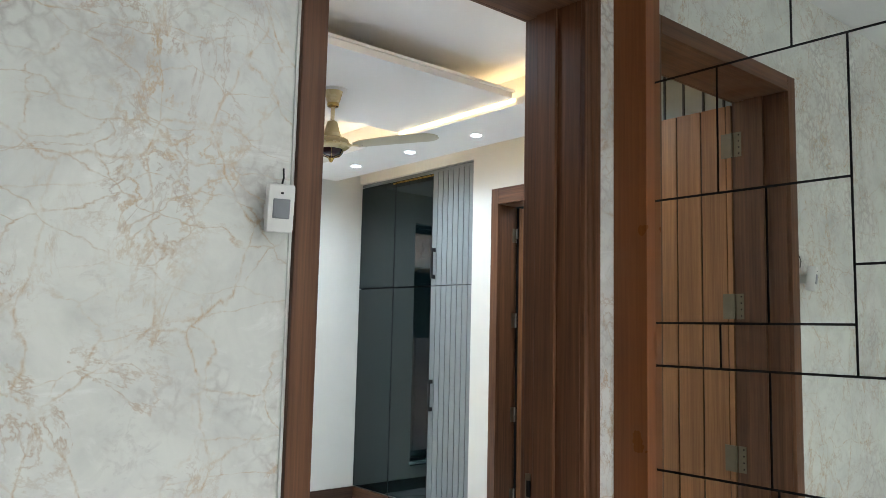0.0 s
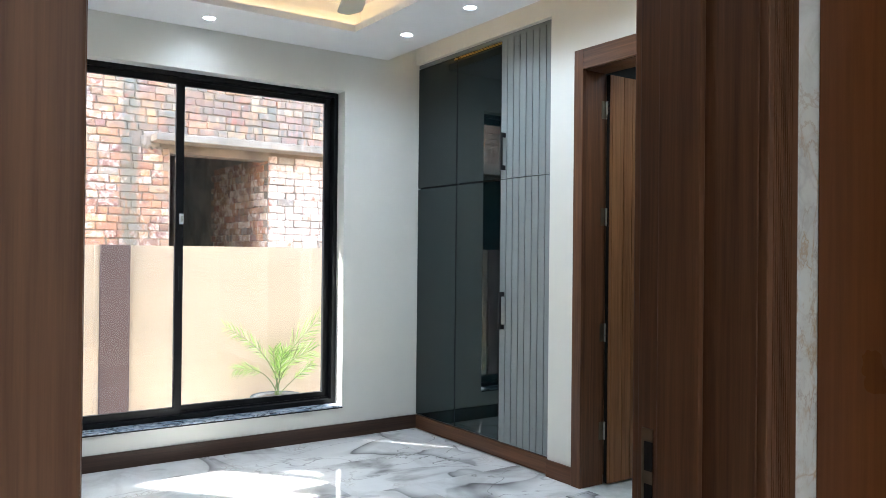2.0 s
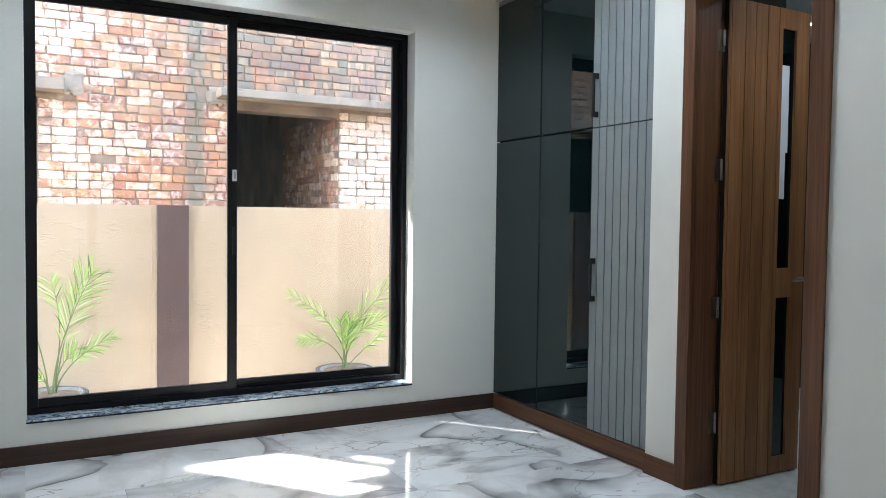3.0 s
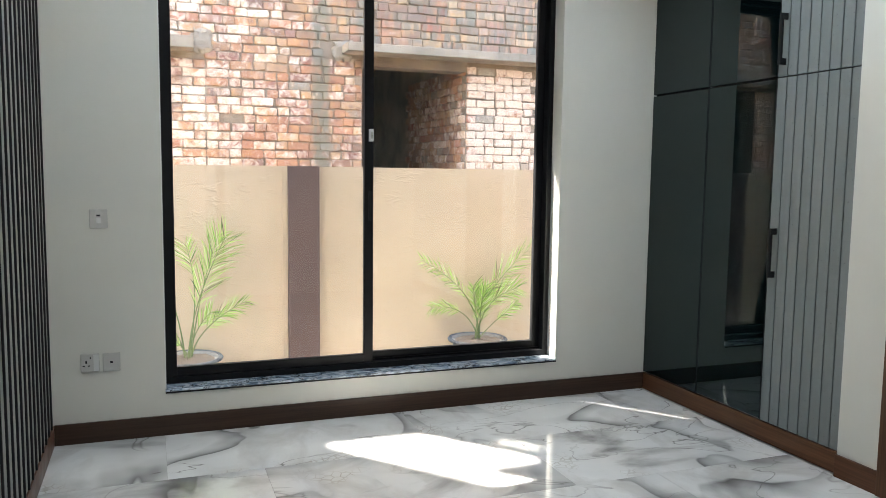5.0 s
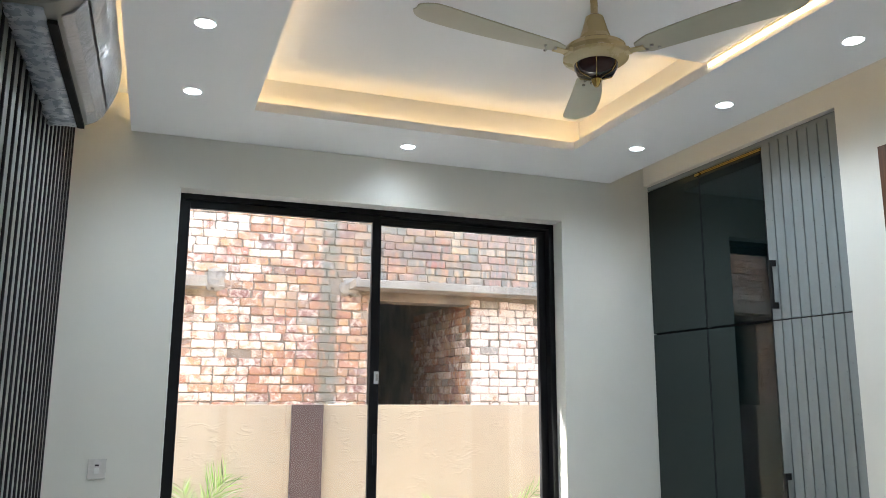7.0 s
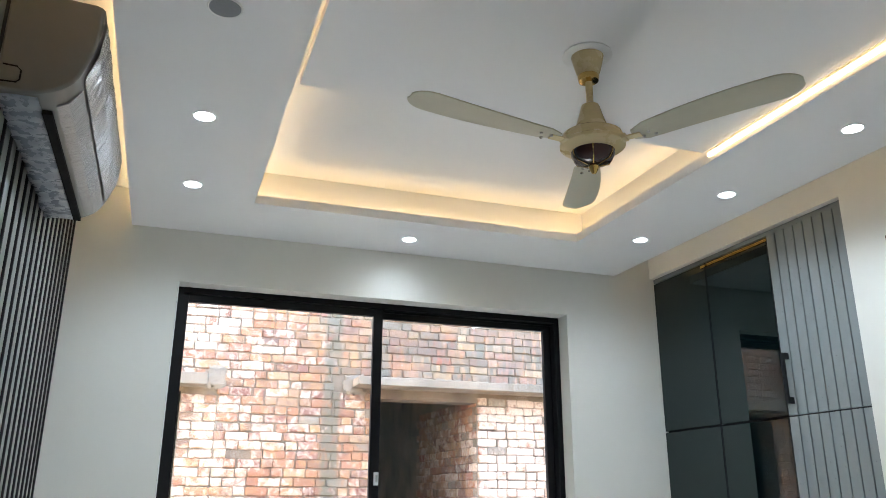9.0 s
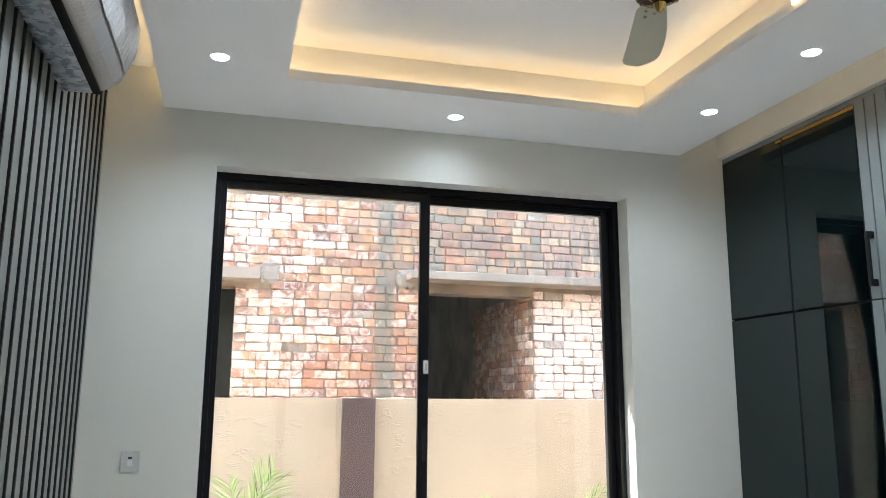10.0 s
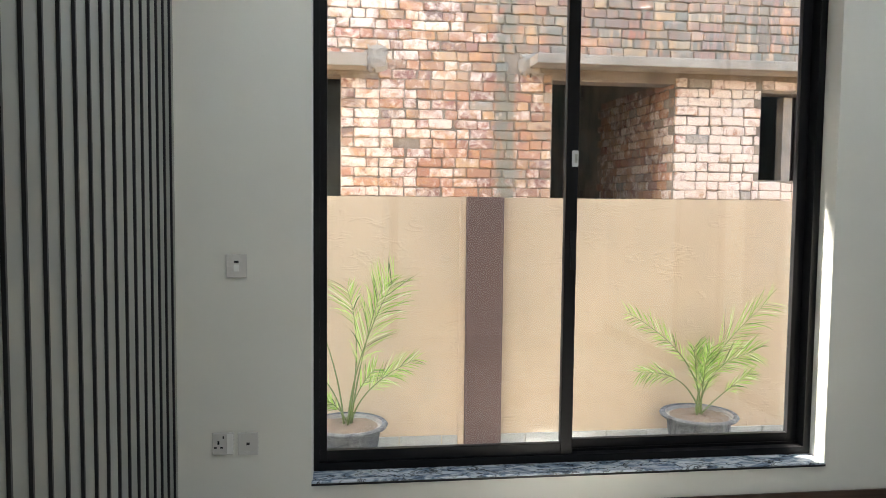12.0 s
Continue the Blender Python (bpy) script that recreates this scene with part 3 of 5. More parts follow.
# ---- ceiling with its lowered ring, coves and bridge panel ----
structure(boxes("ceiling", [(0.5, 4.7, YS, 0, ZC, ZC + 0.15)], CEIL), "white bedroom ceiling above the lowered border", "ceiling")
SX0, SX1, TX0, TX1, TY0, TY1 = 1.0, 3.72, 1.535, 3.19, -3.5, -0.505
CD, LIP = 0.08, 0.043                          # depth of the cove behind its lip, height of the lip
structure(boxes("ceiling_border", [
    (SX0, TX0, YS, 0, ZS, ZS + 0.02), (TX1, SX1, YS, 0, ZS, ZS + 0.02), (TX0, TX1, TY1, 0, ZS, ZS + 0.02), (TX0, TX1, YS, TY0, ZS, ZS + 0.02),
    (SX0, SX0 + 0.014, YS, 0, ZS + 0.02, ZS + 0.05), (SX1 - 0.014, SX1, YS, 0, ZS + 0.02, ZS + 0.05),
    (TX0 - 0.012, TX0, TY0 - 0.012, TY1 + 0.012, ZS + 0.02, ZS + LIP), (TX1, TX1 + 0.012, TY0 - 0.012, TY1 + 0.012, ZS + 0.02, ZS + LIP),
    (TX0, TX1, TY1, TY1 + 0.012, ZS + 0.02, ZS + LIP), (TX0, TX1, TY0 - 0.012, TY0, ZS + 0.02, ZS + LIP),
    (TX0 - CD - 0.015, TX0 - CD, TY0 - CD - 0.015, TY1 + CD + 0.015, ZS + 0.02, ZC), (TX1 + CD, TX1 + CD + 0.015, TY0 - CD - 0.015, TY1 + CD + 0.015, ZS + 0.02, ZC),
    (TX0 - CD, TX1 + CD, TY1 + CD, TY1 + CD + 0.015, ZS + 0.02, ZC), (TX0 - CD, TX1 + CD, TY0 - CD - 0.015, TY0 - CD, ZS + 0.02, ZC)], CEIL),
    "white lowered ceiling border with hidden coves", "ceiling")
PX0, PX1, PY0, PY1, PZ = 1.56, 3.165, -2.645, -1.587, 2.705
structure(boxes("ceiling_bridge", [(PX0, PX1, PY0, PY1, PZ, PZ + 0.034), (PX0 - 0.012, PX1 + 0.012, PY0 - 0.012, PY1 + 0.012, PZ + 0.034, PZ + 0.048)], CEIL, None, "", 0.002), "white panel bridging the raised ceiling", "ceiling")
boxes("ceiling_hanger", [(2.2, 2.5, -2.3, -2.0, PZ + 0.048, ZC)], CEIL)["kind"] = "structure"


def led_strip(rows, label, material=STRIP):
    s = boxes("led_strip", rows, material)
    return tagged(s, label, "light strip", "cove light strips")


# strips lie on the ledge behind the lip of the raised part, and on the border along the side walls
TXT = "thin warm LED strip lying in the ceiling cove"
SZ0, SZ1 = ZS + 0.0205, ZS + 0.03
led_strip([(TX0 - 0.02, TX1 + 0.02, TY1 + 0.03, TY1 + 0.055, SZ0, SZ1)], TXT)
led_strip([(TX0 - 0.02, TX1 + 0.02, TY0 - 0.055, TY0 - 0.03, SZ0, SZ1)], TXT)
led_strip([(TX0 - 0.055, TX0 - 0.03, TY0 - 0.02, TY1 + 0.02, SZ0, SZ1)], TXT)
led_strip([(TX1 + 0.03, TX1 + 0.055, TY0 - 0.02, TY1 + 0.02, SZ0, SZ1)], TXT)
led_strip([(TX1 - 0.009, TX1 - 0.001, PY0, PY1 - 0.004, ZS + 0.02, ZS + 0.036)], "bright LED strip beside the ceiling panel")
led_strip([(SX0 + 0.02, SX0 + 0.055, YS + 0.05, -0.05, ZS + 0.0205, ZS + 0.03)], "warm LED strip lying in the side cove", SIDE_STRIP)
led_strip([(SX1 - 0.055, SX1 - 0.02, YS + 0.05, -0.05, ZS + 0.0205, ZS + 0.03)], "warm LED strip lying in the side cove")


def downlight(at, lit=True, name="downlight", r=0.034, watts=DOWN_WATTS, tone=(0.8, 0.91, 1.0)):
    t = thing(name, at, "round white recessed ceiling downlight, lit" if lit else "round white ceiling speaker with grey grille", "downlight" if lit else "speaker", "ceiling downlights" if lit else "")
    bm = bmesh.new()
    lathe(bm, [(r, 0.0), (r, -0.003), (r + 0.003, -0.0045), (r + 0.0055, -0.002), (r + 0.006, 0.0)], at, 32, False)
    part("trim_ring", bm, PLASTIC, t, "", True)
    bm = bmesh.new()
    lathe(bm, [(r, -0.001), (r, -0.0035), (r * 0.6, -0.0045)], at, 32)
    part("diffuser" if lit else "grille", bm, DOWN if lit else GRILLE, t, "", True)
    if lit:
        lamp = new("downlight_beam", bpy.data.lights.new("downlight_beam", "SPOT"))
        lamp.data.energy, lamp.data.color, lamp.data.spot_size, lamp.data.spot_blend, lamp.data.shadow_soft_size = watts, tone, radians(158), 1.0, 0.03
        lamp.parent = t
        lamp.matrix_parent_inverse = t.matrix_basis.inverted()
        lamp.matrix_basis = Matrix.Translation((at[0], at[1], at[2] - 0.012))
    return t


for at in ((2.35, -0.252, ZS), (3.48, -0.65, ZS), (3.482, -1.325, ZS), (3.485, -2.01, ZS), (1.26, -0.65, ZS), (1.272, -1.318, ZS), (3.485, -3.3, ZS), (1.272, -3.3, ZS)):
    downlight(at, watts=DOWN_WATTS * (0.3 if at[1] > -0.3 else 1.06))
downlight((1.29, -2.0, ZS), False, "ceiling_speaker", 0.043)
# hall lamps added out of view, standing in for diffuse daylight from behind
for at in ((1.78, -6.3, 2.8), (1.78, -7.5, 2.8), (0.9, -8.3, 2.8), (1.78, -8.6, 2.8), (-0.6, -8.6, 2.8)):
    downlight(at, watts=HALL_WATTS, tone=(0.97, 0.965, 0.95))
for at in ((4.55, -2.3, 2.6), (5.045, -1.465, 2.6), (5.93, -0.86, 2.6)):
    downlight(at)

# ---- window ----
win = thing("window_1", ((WX0 + WX1) / 2, 0.19, WZ0), "black aluminium sliding window with two clear panes", "window", kind="structure")
FY0, FY1 = 0.105, 0.205
boxes("window_frame", [(WX0, WX0 + 0.03, FY0, FY1, WZ0, WZ1), (WX1 - 0.03, WX1, FY0, FY1, WZ0, WZ1), (WX0 + 0.03, WX1 - 0.03, FY0, FY1, WZ0, WZ0 + 0.03), (WX0 + 0.03, WX1 - 0.03, FY0, FY1, WZ1 - 0.03, WZ1),
                       (WX0 + 0.03, WX1 - 0.03, 0.148, 0.152, WZ0 + 0.03, WZ0 + 0.042), (WX0 + 0.03, WX1 - 0.03, 0.148, 0.152, WZ1 - 0.042, WZ1 - 0.03)], ALU, win)


def sash(x0, x1, y, name, wl=0.05):
    z0, z1, w = WZ0 + 0.032, WZ1 - 0.032, 0.05
    s = boxes(name, [(x0, x0 + wl, y, y + 0.03, z0, z1), (x1 - w, x1, y, y + 0.03, z0, z1), (x0 + wl, x1 - w, y, y + 0.03, z0, z0 + w * 0.92), (x0 + wl, x1 - w, y, y + 0.03, z1 - w * 0.8, z1)], ALU, win, "", 0.002)
    g = boxes("pane", [(x0 + wl - 0.004, x1 - w + 0.004, y + 0.012, y + 0.017, z0 + w * 0.92 - 0.004, z1 - w * 0.8 + 0.004)], GLASS, s)
    g.visible_shadow = False
    return s


sash(WX0 + 0.025, 2.318, 0.115, "sash", 0.033)
sash(2.28, WX1 - 0.025, 0.16, "sash")
latch = boxes("latch", [(2.29, 2.314, 0.098, 0.1145, 1.452, 1.517)], PLASTIC, win, "white plastic latch", 0.003)
boxes("latch_lever", [(2.297, 2.307, 0.0915, 0.0985, 1.467, 1.502)], STEEL, latch, "", 0.001)
boxes("finger_pull", [(2.292, 2.312, 0.1105, 0.1145, 1.03, 1.19)], BLACK, win)
boxes("sealant", [(WX0 + 0.0003, WX0 + 0.005, 0.004, FY0, WZ0, WZ1 - 0.001)], PLASTIC, win, "thin white sealant line")
sill = boxes("window_sill", [(WX0 - 0.0, WX1 + 0.0, -0.008, 0.249, WZ0 - 0.019, WZ0 - 0.002)], SILL, win, "grey veined polished stone sill", 0.004)
boxes("sill_edge", [(WX0, WX1, -0.011, -0.0075, WZ0 - 0.018, WZ0 - 0.01)], BLACK, sill)

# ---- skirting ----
structure(boxes("baseboard", [(XW + 0.006, XE + 0.025, -0.013, 0.0, 0.0, 0.098)], SKIRT_SHADED_X, None, "", 0.002), "dark brown wooden baseboard", "baseboard")
structure(boxes("baseboard", [(XE - 0.014, XE, BY1 + 0.072, -1.467, 0.0, 0.098)], SKIRT_LIT_Y, None, "", 0.002), "dark brown wooden baseboard", "baseboard")
structure(boxes("baseboard", [(XE - 0.014, XE, YS, BY0 - 0.092, 0.0, 0.098)], SKIRT_LIT_Y, None, "", 0.002), "dark brown wooden baseboard", "baseboard")
structure(boxes("baseboard", [(XW - 0.006, XW + 0.006, YS, -0.0135, 0.0, 0.098)], SKIRT_LIT_Y, None, "", 0.002), "dark brown wooden baseboard", "baseboard")

# ---- entrance doorway: lining, casings, open leaf ----
door1 = thing("door_1", (DX0, YS, 0), "reddish brown wooden doorway with open planked door", "door", kind="structure")
T = 0.02
boxes("lining", [(DX1, DX1 + T, YH - 0.004, YS + 0.001, 0, DZ + T)], WOOD_Z, door1, "", 0.002)
boxes("lining", [(DX0 - T, DX0, YH - 0.004, YS + 0.001, 0, DZ + T)], WOOD_Z, door1, "", 0.002)
boxes("lining", [(DX0, DX1, YH - 0.004, YS + 0.001, DZ, DZ + T)], WOOD_X, door1, "", 0.002)
boxes("door_stop", [(DX1 - 0.012, DX1, YH + 0.08, YS - 0.045, 0, DZ), (DX0, DX0 + 0.012, YH + 0.08, YS - 0.045, 0, DZ)], WOOD_Z, door1, "", 0.002)
CW = 0.062


def casing(x0, x1, n):
    """Casing on the hall face, with n fine flutes."""
    bm = bmesh.new()
    box(bm, x0, x1, YH - 0.018, YH - 0.0002, 0, DZ + CW, 0.003)
    for i in range(n):
        a = x0 + 0.012 + (x1 - x0 - 0.024) * i / n
        box(bm, a, a + (x1 - x0 - 0.024) / n * 0.72, YH - 0.0188, YH - 0.018, 0, DZ + CW - 0.012)
    return part("casing", bm, WOOD_Z, door1)


casing(DX0 - CW, DX0 - 0.003, 0)
boxes("edge_bead", [(DX0 - CW - 0.006, DX0 - CW - 0.0003, YH - 0.006, YH - 0.0003, 0, DZ + CW)], PLASTIC, door1, "thin cream filler line")
casing(DX1 + 0.003, DX1 + 0.074, 9)
boxes("casing", [(DX0 - 0.003, DX1 + 0.003, YH - 0.018, YH - 0.0002, DZ, DZ + CW)], WOOD_X, door1, "", 0.003)
boxes("casing", [(DX0 - CW, DX0 - 0.004, YS + 0.0002, YS + 0.016, 0, DZ + CW), (DX1 + 0.004, DX1 + CW, YS + 0.0002, YS + 0.016, 0, DZ + CW)], WOOD_Z, door1, "", 0.003)
boxes("casing", [(DX0 - 0.004, DX1 + 0.004, YS + 0.0002, YS + 0.016, DZ, DZ + CW)], WOOD_X, door1, "", 0.003)
strike = boxes("strike_plate", [(DX1 - 0.0015, DX1 + 0.001, YS - 0.03, YS - 0.008, 0.87, 1.02)], HINGE, door1, "dull metal strike plate", 0.0005)
boxes("strike_hole", [(DX1 - 0.002, DX1 - 0.0012, YS - 0.03, YS - 0.014, 0.955, 1.0), (DX1 - 0.002, DX1 - 0.0012, YS - 0.03, YS - 0.014, 0.88, 0.935)], GROOVE, strike)
leaf1 = new("leaf")
leaf1.parent = door1
leaf1.matrix_parent_inverse = door1.matrix_basis.inverted()
leaf1["label"] = "light brown planked wooden leaf, open"
bmx = bmesh.new()
box(bmx, DX0 - 0.042, DX0 - 0.006, YS + 0.041, YS + 0.839, 0.008, DZ - 0.01)
core = part("core", bmx, GROOVE, leaf1)
boxes("edge_lipping", [(DX0 - 0.047, DX0 - 0.001, YS + 0.0195, YS + 0.0405, 0.008, DZ - 0.008)], LEAFWOOD, leaf1, "", 0.001)
N = 7
for i in range(N):
    y0 = YS + 0.041 + 0.8 * i / N
    boxes("plank", [(DX0 - 0.047, DX0 - 0.001, y0 + 0.003, y0 + 0.8 / N - 0.003, 0.008, DZ - 0.008)], LEAFWOOD, leaf1, "", 0.002)
for z in (0.28, 0.95, 1.54, 2.19):
    h = boxes("hinge", [(DX0 - 0.0005, DX0 + 0.002, YS - 0.026, YS + 0.006, z - 0.05, z + 0.05), (DX0 - 0.0005, DX0 + 0.002, YS + 0.02, YS + 0.062, z - 0.05, z + 0.05)], HINGE, door1, "dull brass butt hinge")
    bm = bmesh.new()
    tube(bm, [(DX0 + 0.004, YS + 0.013, z - 0.05), (DX0 + 0.004, YS + 0.013, z + 0.05)], 0.005, 0.005, 10)
    part("knuckle", bm, HINGE, h)
    boxes("screw", [(DX0 + 0.0019, DX0 + 0.0026, YS - 0.018, YS - 0.013, z + k, z + k + 0.006) for k in (-0.04, -0.015, 0.01, 0.035)], GROOVE, h)

# ---- hall mirror wall ----
mw = thing("mirror_wall", (XM, -4.4, 0), "wall of silver mirror panels with black joints and wooden edge", "mirror")
boxes("edge_board", [(XM - 0.036, XM + 0.02, -4.334, YH - 0.0005, 0, 2.8)], BOARD, mw, "orange brown stained wooden board", 0.002)
boxes("backing", [(XM + 0.006, XM + 0.02, -7.0, -4.3325, 0, 2.8)], BLACK, mw)


def mirror_tile(y0, y1, z0, z1):
    bm = bmesh.new()
    vs = box(bm, XM - 0.0, XM + 0.0055, y0 + 0.003, y1 - 0.003, z0 + 0.003, z1 - 0.003)
    front = [f for f in bm.faces if all(v.co.x < XM + 0.001 for v in f.verts)][0]
    bmesh.ops.inset_individual(bm, faces=[front], thickness=0.004, depth=0.0)
    for v in front.verts:
        v.co.x -= 0.0012
    return part("mirror_panel", bm, MIRROR, mw)



for z0, z1, edges in MIRROR_ROWS:
    for a, c in zip(edges, edges[1:]):
        mirror_tile(c, a, z0, z1)
for k, (z0, z1) in enumerate(((0.0, 0.5), (0.5, 1.057), (1.057, 1.6), (1.6, 2.139), (2.139, 2.8))):
    edges = [-5.3, -5.7 - 0.1 * (k % 2), -6.2 + 0.1 * (k % 3), -6.9]
    for a, c in zip(edges, edges[1:]):
        mirror_tile(c, a, z0, z1)

# ---- alarm sensor on the hall wall ----
sen = thing("alarm_sensor", (0.9, YH, 1.65), "white plastic alarm sensor tilted on wall bracket", "sensor")
bm = bmesh.new()
box(bm, -0.026, 0.026, -0.032, 0.0, -0.047, 0.047, 0.006)
tilt = Matrix.Translation((0.9, YH - 0.026, 1.65)) @ Matrix.Rotation(radians(-16), 4, "Z") @ Matrix.Rotation(radians(7), 4, "X")
bmesh.ops.transform(bm, matrix=tilt, verts=bm.verts)
sbody = part("body", bm, PLASTIC, sen, "", True)
bm = bmesh.new()
box(bm, -0.0165, 0.0165, -0.0352, -0.031, -0.02, 0.018, 0.002)
bmesh.ops.transform(bm, matrix=tilt, verts=bm.verts)
part("lens", bm, plain("grey_sensor_lens", (0.2, 0.21, 0.23), 0.3), sbody, "grey translucent lens")
bm = bmesh.new()
box(bm, -0.0025, 0.0025, -0.0335, -0.031, 0.027, 0.031)
bmesh.ops.transform(bm, matrix=tilt, verts=bm.verts)
part("indicator", bm, BLACK, sbody)
boxes("bracket", [(0.882, 0.912, YH - 0.03, YH - 0.0005, 1.63, 1.66)], PLASTIC, sen, "", 0.003)
bm = bmesh.new()
tube(bm, [(0.915, YH - 0.006, 1.69), (0.918, YH - 0.012, 1.715), (0.92, YH - 0.006, 1.735)], 0.002, 0.002)
part("wire", bm, BLACK, sen)

# ---- wardrobe ----
ward = thing("wardrobe", (4.2, -0.73, 0), "built-in wardrobe with smoked glass and grooved grey doors", "wardrobe")
WF = 3.99
boxes("carcass", [(WF + 0.022, 4.6, -1.4655, -0.002, 0.098, 2.668)], BLACK, ward)
boxes("plinth", [(WF - 0.006, WF + 0.02, -1.4655, -0.002, 0.0, 0.096)], WOOD_Y, ward, "brown wooden plinth", 0.002)
SPLIT = 1.758
for y0, y1 in ((-0.492, -0.004), (-0.976, -0.498)):
    for z0, z1 in ((0.102, SPLIT - 0.003), (SPLIT + 0.003, 2.64 if y0 > -0.9 else 2.618)):
        d = boxes("glass_door", [(WF, WF + 0.006, y0 + 0.004, y1 - 0.004, z0 + 0.003, z1 - 0.003)], DARKGLASS, ward, "glossy smoked glass door")
        boxes("door_edge", [(WF + 0.0005, WF + 0.021, y0, y0 + 0.0035, z0, z1)], BLACK, d)
        boxes("door_edge", [(WF + 0.0005, WF + 0.021, y1 - 0.0035, y1, z0, z1)], BLACK, d)
boxes("top_rail", [(WF + 0.002, WF + 0.02, -1.4655, -0.002, 2.645, 2.668)], GREYLAM, ward)
boxes("brass_trim", [(WF + 0.003, WF + 0.012, -0.974, -0.5, z, z + 0.006) for z in (2.621, 2.6285)], BRASS, ward, "thin brass trim")
boxes("brass_clip", [(WF - 0.006, WF + 0.012, -0.5, -0.46, 2.615, 2.63)], BRASS, ward, "small brass clip", 0.002)
for z0, z1, hz in ((0.102, SPLIT - 0.003, 0.93), (SPLIT + 0.003, 2.643, 1.93)):
    d = boxes("grooved_door", [(WF + 0.006, WF + 0.021, -1.4625, -0.981, z0, z1)], GREYEDGE, ward, "grey door with upright grooves")
    n = 8
    w = (1.4625 - 0.981) / n
    for i in range(n):
        a = -0.981 - w * (i + 1)
        boxes("door_slat", [(WF - 0.004, WF + 0.006, a + 0.003, a + w - 0.003, z0, z1)], GREYLAM, d, "", 0.0015)
    hd = bmesh.new()
    box(hd, WF - 0.04, WF - 0.028, -1.03, -1.012, hz - 0.118, hz + 0.118, 0.002)
    box(hd, WF - 0.03, WF - 0.0042, -1.03, -1.012, hz - 0.118, hz - 0.088, 0.001)
    box(hd, WF - 0.03, WF - 0.0042, -1.03, -1.012, hz + 0.088, hz + 0.118, 0.001)
    part("handle", hd, BLACK, d, "black bar handle")

# ---- bathroom door ----
door2 = thing("door_2", (XE, BY1, 0), "brown wooden door with dark glass strips, open", "door", kind="structure")
boxes("lining", [(XE - 0.004, 4.125, BY1, BY1 + 0.068, 0, BZ + 0.02)], WOOD_Z, door2, "", 0.002)
boxes("lining", [(XE - 0.004, 4.125, BY0 - 0.018, BY0, 0, BZ + 0.02)], WOOD_Z, door2, "", 0.002)
boxes("lining", [(XE - 0.004, 4.125, BY0, BY1, BZ, BZ + 0.02)], WOOD_Y, door2, "", 0.002)
boxes("casing", [(XE - 0.02, XE - 0.0045, BY1 + 0.0, BY1 + 0.07, 0, BZ + 0.115)], WOOD_Z, door2, "", 0.003)
boxes("casing", [(XE - 0.02, XE - 0.0045, BY0 - 0.09, BY0, 0, BZ + 0.115)], WOOD_Z, door2, "", 0.003)
boxes("casing", [(XE - 0.02, XE - 0.0045, BY0, BY1, BZ + 0.003, BZ + 0.115)], WOOD_Y, door2, "", 0.003)
leaf2 = new("leaf")
leaf2.parent = door2
leaf2.matrix_parent_inverse = door2.matrix_basis.inverted()
LY = BY1 - 0.03
X0, LZ = 4.13, BZ - 0.008
boxes("core", [(X0, X0 + 0.345, LY + 0.006, LY + 0.03, 0.006, LZ)], GROOVE, leaf2)
xs = [X0, 4.148, 4.241, 4.311, 4.394, 4.475]
for a, c in zip(xs, xs[1:]):
    boxes("plank", [(a + 0.002, c - 0.002, LY, LY + 0.036, 0.006, LZ)], LEAFWOOD, leaf2, "", 0.002)
boxes("stile", [(4.4765, 4.503, LY, LY + 0.036, 0.006, LZ)], LEAFWOOD, leaf2, "", 0.002)
boxes("stile", [(4.603, 4.7, LY, LY + 0.036, 0.006, LZ)], LEAFWOOD, leaf2, "", 0.002)
boxes("rail", [(4.503, 4.603, LY, LY + 0.036, 0.006, 0.087)], LEAFWOOD, leaf2)
boxes("rail", [(4.503, 4.603, LY, LY + 0.036, 0.884, 1.03)], LEAFWOOD, leaf2)
boxes("rail", [(4.503, 4.603, LY, LY + 0.036, 2.2, LZ)], LEAFWOOD, leaf2)
boxes("glass_strip", [(4.503, 4.603, LY + 0.014, LY + 0.02, 0.087, 0.884)], DARKGLASS, leaf2, "dark glass strip")
boxes("glass_strip", [(4.503, 4.603, LY + 0.014, LY + 0.02, 1.03, 2.2)], DARKGLASS, leaf2, "dark glass strip")
boxes("paper_sheet", [(4.5035, 4.569, LY + 0.011, LY + 0.0132, 1.6, 2.025), (4.5035, 4.553, LY + 0.011, LY + 0.0132, 1.372, 1.5998)], CEIL, leaf2, "torn white paper stuck on the glass")
bm = bmesh.new()
tube(bm, [(4.665, LY, 0.975), (4.665, LY - 0.045, 0.975), (4.65, LY - 0.05, 0.975), (4.56, LY - 0.05, 0.972)], 0.009, 0.007, 10)
part("door_handle", bm, STEEL, leaf2, "satin steel lever handle", True)
for z in (0.3, 0.85, 1.5, 2.1):
    h = boxes("hinge", [(4.09, 4.127, LY + 0.028, LY + 0.0315, z - 0.05, z + 0.05)], HINGE, door2, "dull butt hinge")
    bm = bmesh.new()
    tube(bm, [(4.127, LY + 0.024, z - 0.05), (4.127, LY + 0.024, z + 0.05)], 0.006, 0.006, 10)
    part("knuckle", bm, STEEL, h)

